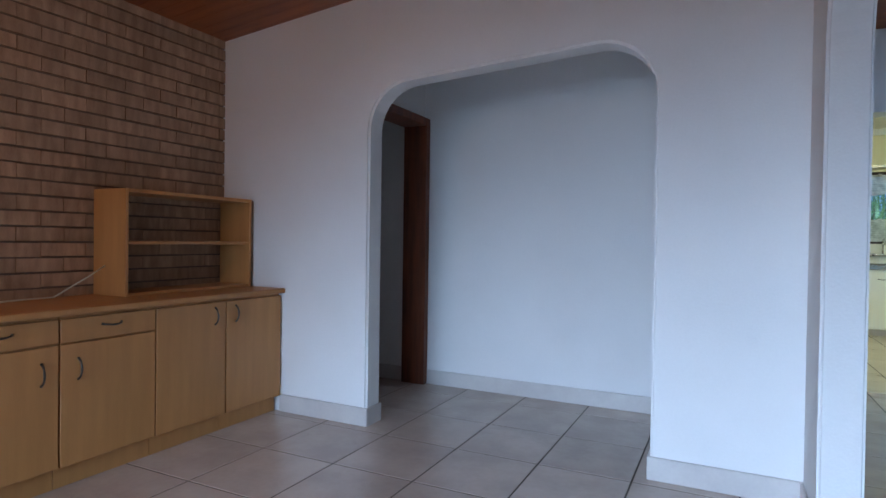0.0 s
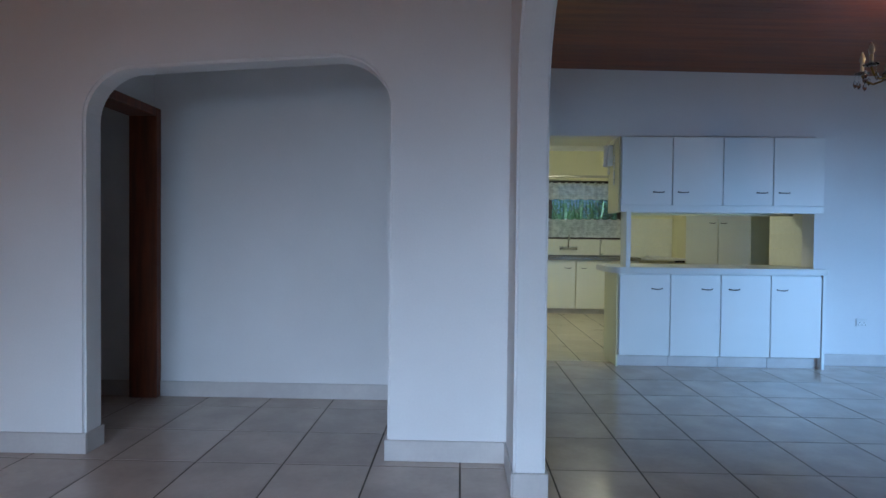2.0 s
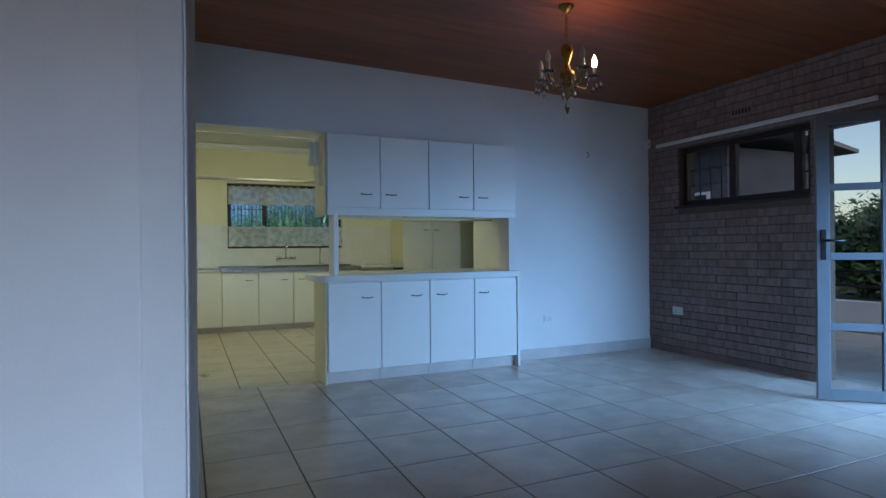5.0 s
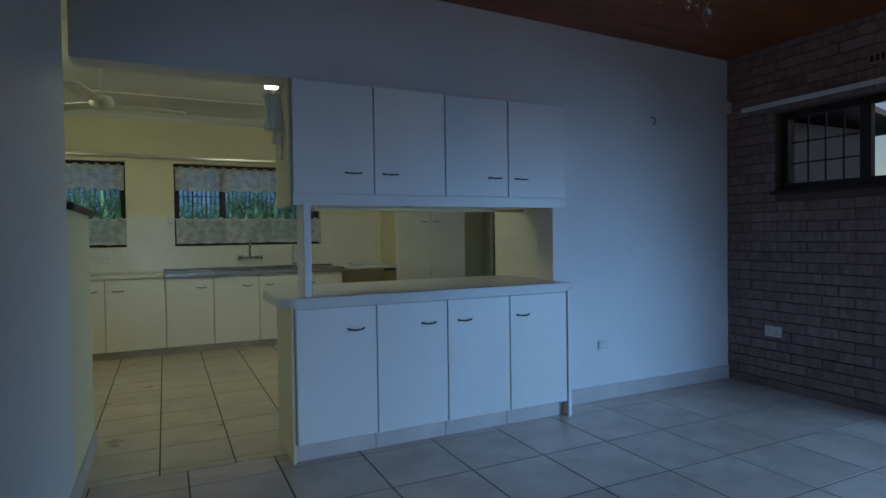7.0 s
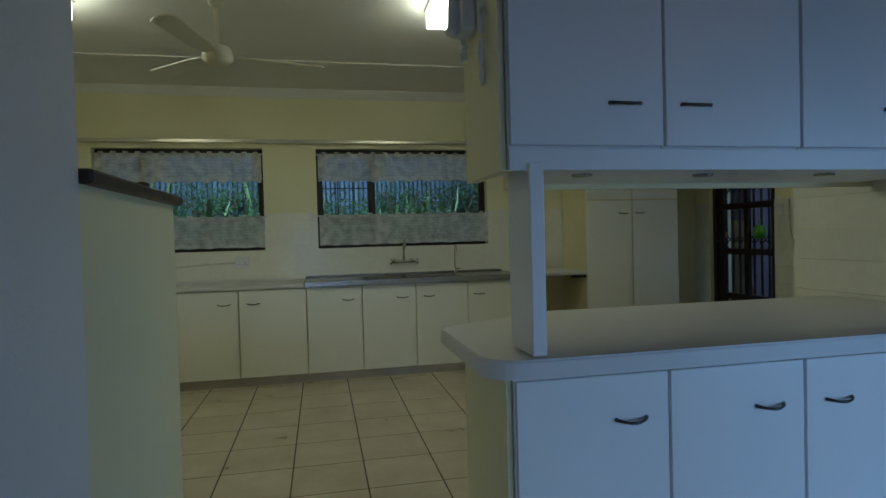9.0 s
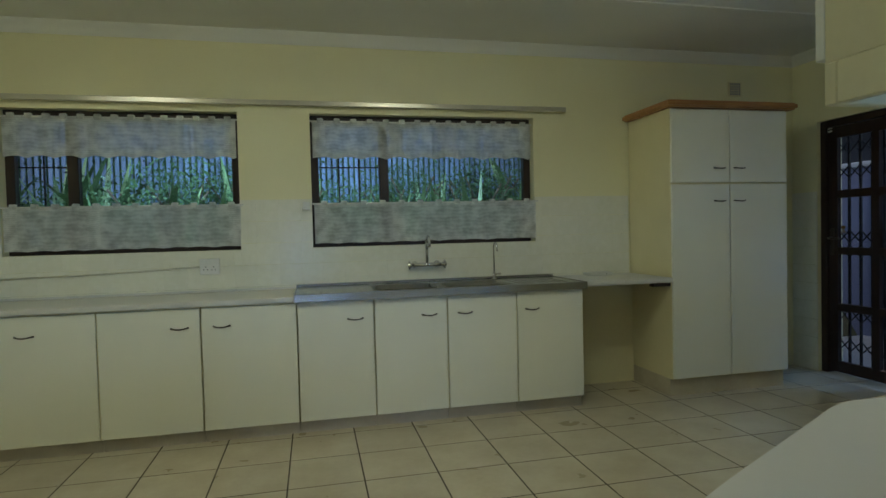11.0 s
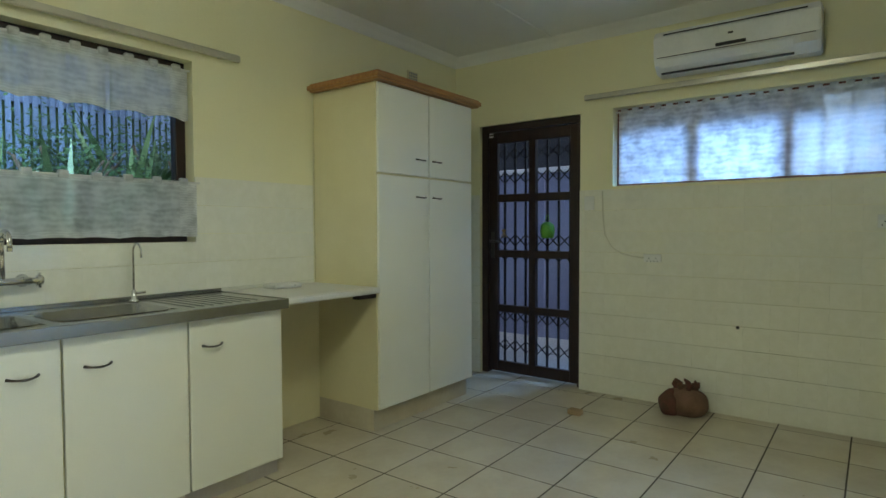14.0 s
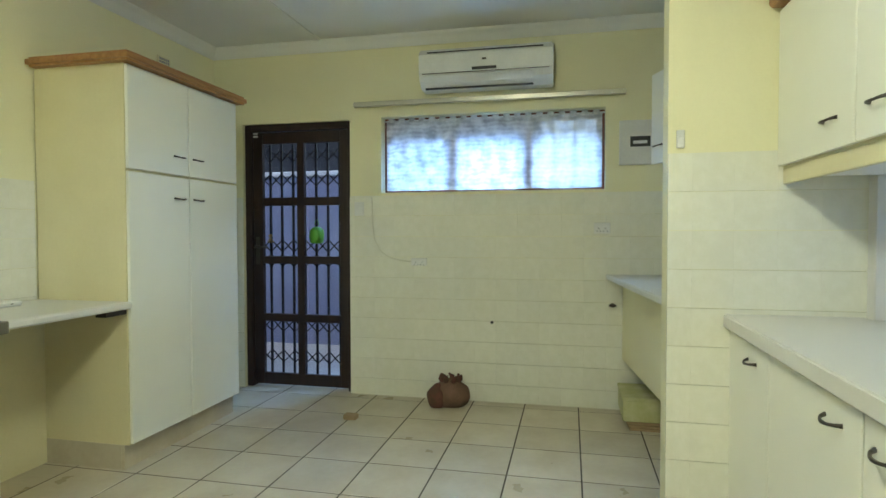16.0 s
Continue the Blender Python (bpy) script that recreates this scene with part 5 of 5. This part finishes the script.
# back yard by the kitchen door and window
yard = thing("yard_wall", pose(6.9, 8.2, -0.14), "whitewashed boundary wall of the back yard", "wall", kind="structure")
# panel and ribs are whitewash too; the blue shade is in their colour
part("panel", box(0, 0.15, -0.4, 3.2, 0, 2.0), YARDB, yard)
part("coping", box(-0.03, 0.18, -0.4, 3.2, 2.0, 2.06, 0.01), YARD, yard)
for k in range(5):
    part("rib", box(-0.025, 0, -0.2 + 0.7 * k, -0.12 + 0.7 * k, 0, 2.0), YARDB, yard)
solid("yard_floor", box(KE + 0.25, 7.2, 7.12, 11, -0.14, -0.03), TERR, "concrete floor of the back yard", "pavement")

# brick outbuilding seen through the dining window
ob_ = thing("outbuilding", pose(8.9, 9.7, -0.14), "low slate-grey outbuilding with white-trimmed windows", "house")
part("wall", box(0, 2.5, -1.6, 6.0, 0, 3.0), SLATE, ob_)
part("roof", prism([(-0.5, 3.0), (1.3, 3.25), (3, 3.0), (3, 3.07), (1.3, 3.35), (-0.5, 3.09)], -2.0, 6.3, "y"), ROOF, ob_)
part("fascia", box(-0.52, -0.49, -2.0, 6.3, 2.94, 3.09), YARD, ob_)
for y in (-1.2, 0.3):
    w = part("window", box(-0.02, 0.0, y, y + 1.0, 1.3, 2.2), BLUEGLAZE, ob_)
    part("frame", box(-0.05, -0.02, y - 0.06, y, 1.25, 2.25), YARD, w)
    part("frame", box(-0.05, -0.02, y + 1.0, y + 1.06, 1.25, 2.25), YARD, w)
    part("frame", box(-0.05, -0.02, y, y + 1.0, 2.2, 2.25), YARD, w)
    part("sill", box(-0.08, -0.02, y - 0.06, y + 1.06, 1.22, 1.25), YARD, w)


# ---- pieces of walls and floors ----
tiled_floor("floor", -4.4, EX + 0.24, -2.6, 5.95, 0.452, 0.48, 1.76, 3.335, TILE, "grey-beige ceramic tile floor with dark joints", (-2.7, 5.1, 1.4, 5.95))
tiled_floor("floor_kitchen", KW, KE + 0.25, 5.95, KN, 0.3805, 0.372, 0.722, 7.525, KTILE, "cream ceramic tile kitchen floor with dark joints", (-0.3, 5.1, 6.2, 9.8))


def brick_run(wall, face, sign, y0, y1, z1, holes, mat, near, keep):
    """Face bricks laid in stretcher bond on a wall face at x = face, with raked joints."""
    L, H, g = 0.225, 0.0775, 0.010
    forms = []
    rnd = random.Random(9)
    for k in range(4):
        bm = box(0, 0.03, 0, 1, 0, H - g)
        for v in bm.verts:
            v.co += Vector((rnd.uniform(-0.003, 0.003), 0, rnd.uniform(-0.002, 0.002)))
        forms.append(mesh_of("brick", bm, mat))
    rest = bmesh.new()
    c = 0
    z = 0.0
    made = 0
    while z < z1:
        y = y0 - (L / 2 if c % 2 else 0)
        while y < y1:
            a, b = max(y, y0), min(y + L - 0.003, y1)
            spans = [(a, b)]
            for h0, h1, hz0, hz1 in holes:
                if z + H > hz0 + 0.01 and z < hz1 - 0.01:
                    spans = [s for p, q in spans for s in ((p, min(q, h0)), (max(p, h1), q)) if s[1] - s[0] > 0.02]
            for p, q in spans:
                if q - p < 0.02:
                    continue
                x = face + (-0.003 if sign > 0 else -0.027)
                if near[0] < (p + q) / 2 < near[1] and near[2] < z < near[3] and made < keep:
                    piece("brick", forms[rnd.randrange(4)], wall, (x + rnd.uniform(-0.002, 0.002), p, z), 0, (1, q - p, 1))
                    made += 1
                else:
                    box(x, x + 0.03, p, q, z, z + H - g, bm=rest)
            y += L
        z += H
        c += 1
    part("bricks", rest, mat, wall, kind="stuff")


brick_run(bpy.data.objects["wall_west_backing"], WX - 0.024, 1, -2.6, AY, 2.62, [], BRICK, (1.2, 3.41, 0.75, 2.6), 320)
brick_run(bpy.data.objects["wall_east_backing"], EX + 0.024, -1, -2.6, DY, 2.70, [(DW[0] - 0.0, DW[1], DW[2] - 0.03, DW[3]), TD], BRICKE, (3.2, 5.94, 0, 2.7), 360)


def wall_tiles(parent, axis, face, a0, a1, z0, z1, holes):
    """Square glazed tiles with fine joints, thickness towards the room."""
    s, g, h, t = 0.1535, 0.0006, 0.0075, 0.009
    shape = box(g, 1 - g, -t, 0, h, 1 - h) if axis == "x" else box(-t, 0, g, 1 - g, h, 1 - h)
    me = mesh_of("wall_tile", shape, WTILE)
    n, zt = 0, z1
    while zt > z0 + 0.01:
        zb = max(z0, zt - s)
        p = a0
        while p < a1 - 0.01:
            q = min(p + s, a1)
            spans = [(p, q, zb, zt)]
            for h0, h1, hz0, hz1 in holes:
                out = []
                for b0, b1, c0, c1 in spans:
                    if b1 <= h0 or b0 >= h1 or c1 <= hz0 or c0 >= hz1:
                        out.append((b0, b1, c0, c1))
                        continue
                    if b0 < h0:
                        out.append((b0, h0, c0, c1))
                    if b1 > h1:
                        out.append((h1, b1, c0, c1))
                    m0, m1 = max(b0, h0), min(b1, h1)
                    if c0 < hz0:
                        out.append((m0, m1, c0, hz0))
                    if c1 > hz1:
                        out.append((m0, m1, hz1, c1))
                spans = out
            for b0, b1, c0, c1 in spans:
                if b1 - b0 < 0.012 or c1 - c0 < 0.012:
                    continue
                n += 1
                o = piece("wall_tile", me, parent, (b0, face, c0) if axis == "x" else (face, b0, c0))
                o.scale = (b1 - b0, 1, c1 - c0) if axis == "x" else (1, b1 - b0, c1 - c0)
            p = q
        zt = zb


wall_tiles(bpy.data.objects["wall_kitchen_east"], "y", KE, 6.2, KN, 0.0, 1.51, [W3, KD])
wall_tiles(bpy.data.objects["wall_kitchen_north"], "x", KN, -1.5, 3.40, 0.87, 1.51, [W1, W2])
wall_tiles(bpy.data.objects["wall_kitchen_nib"], "y", 3.32, DB, 6.835, 0.0, 1.545, [])
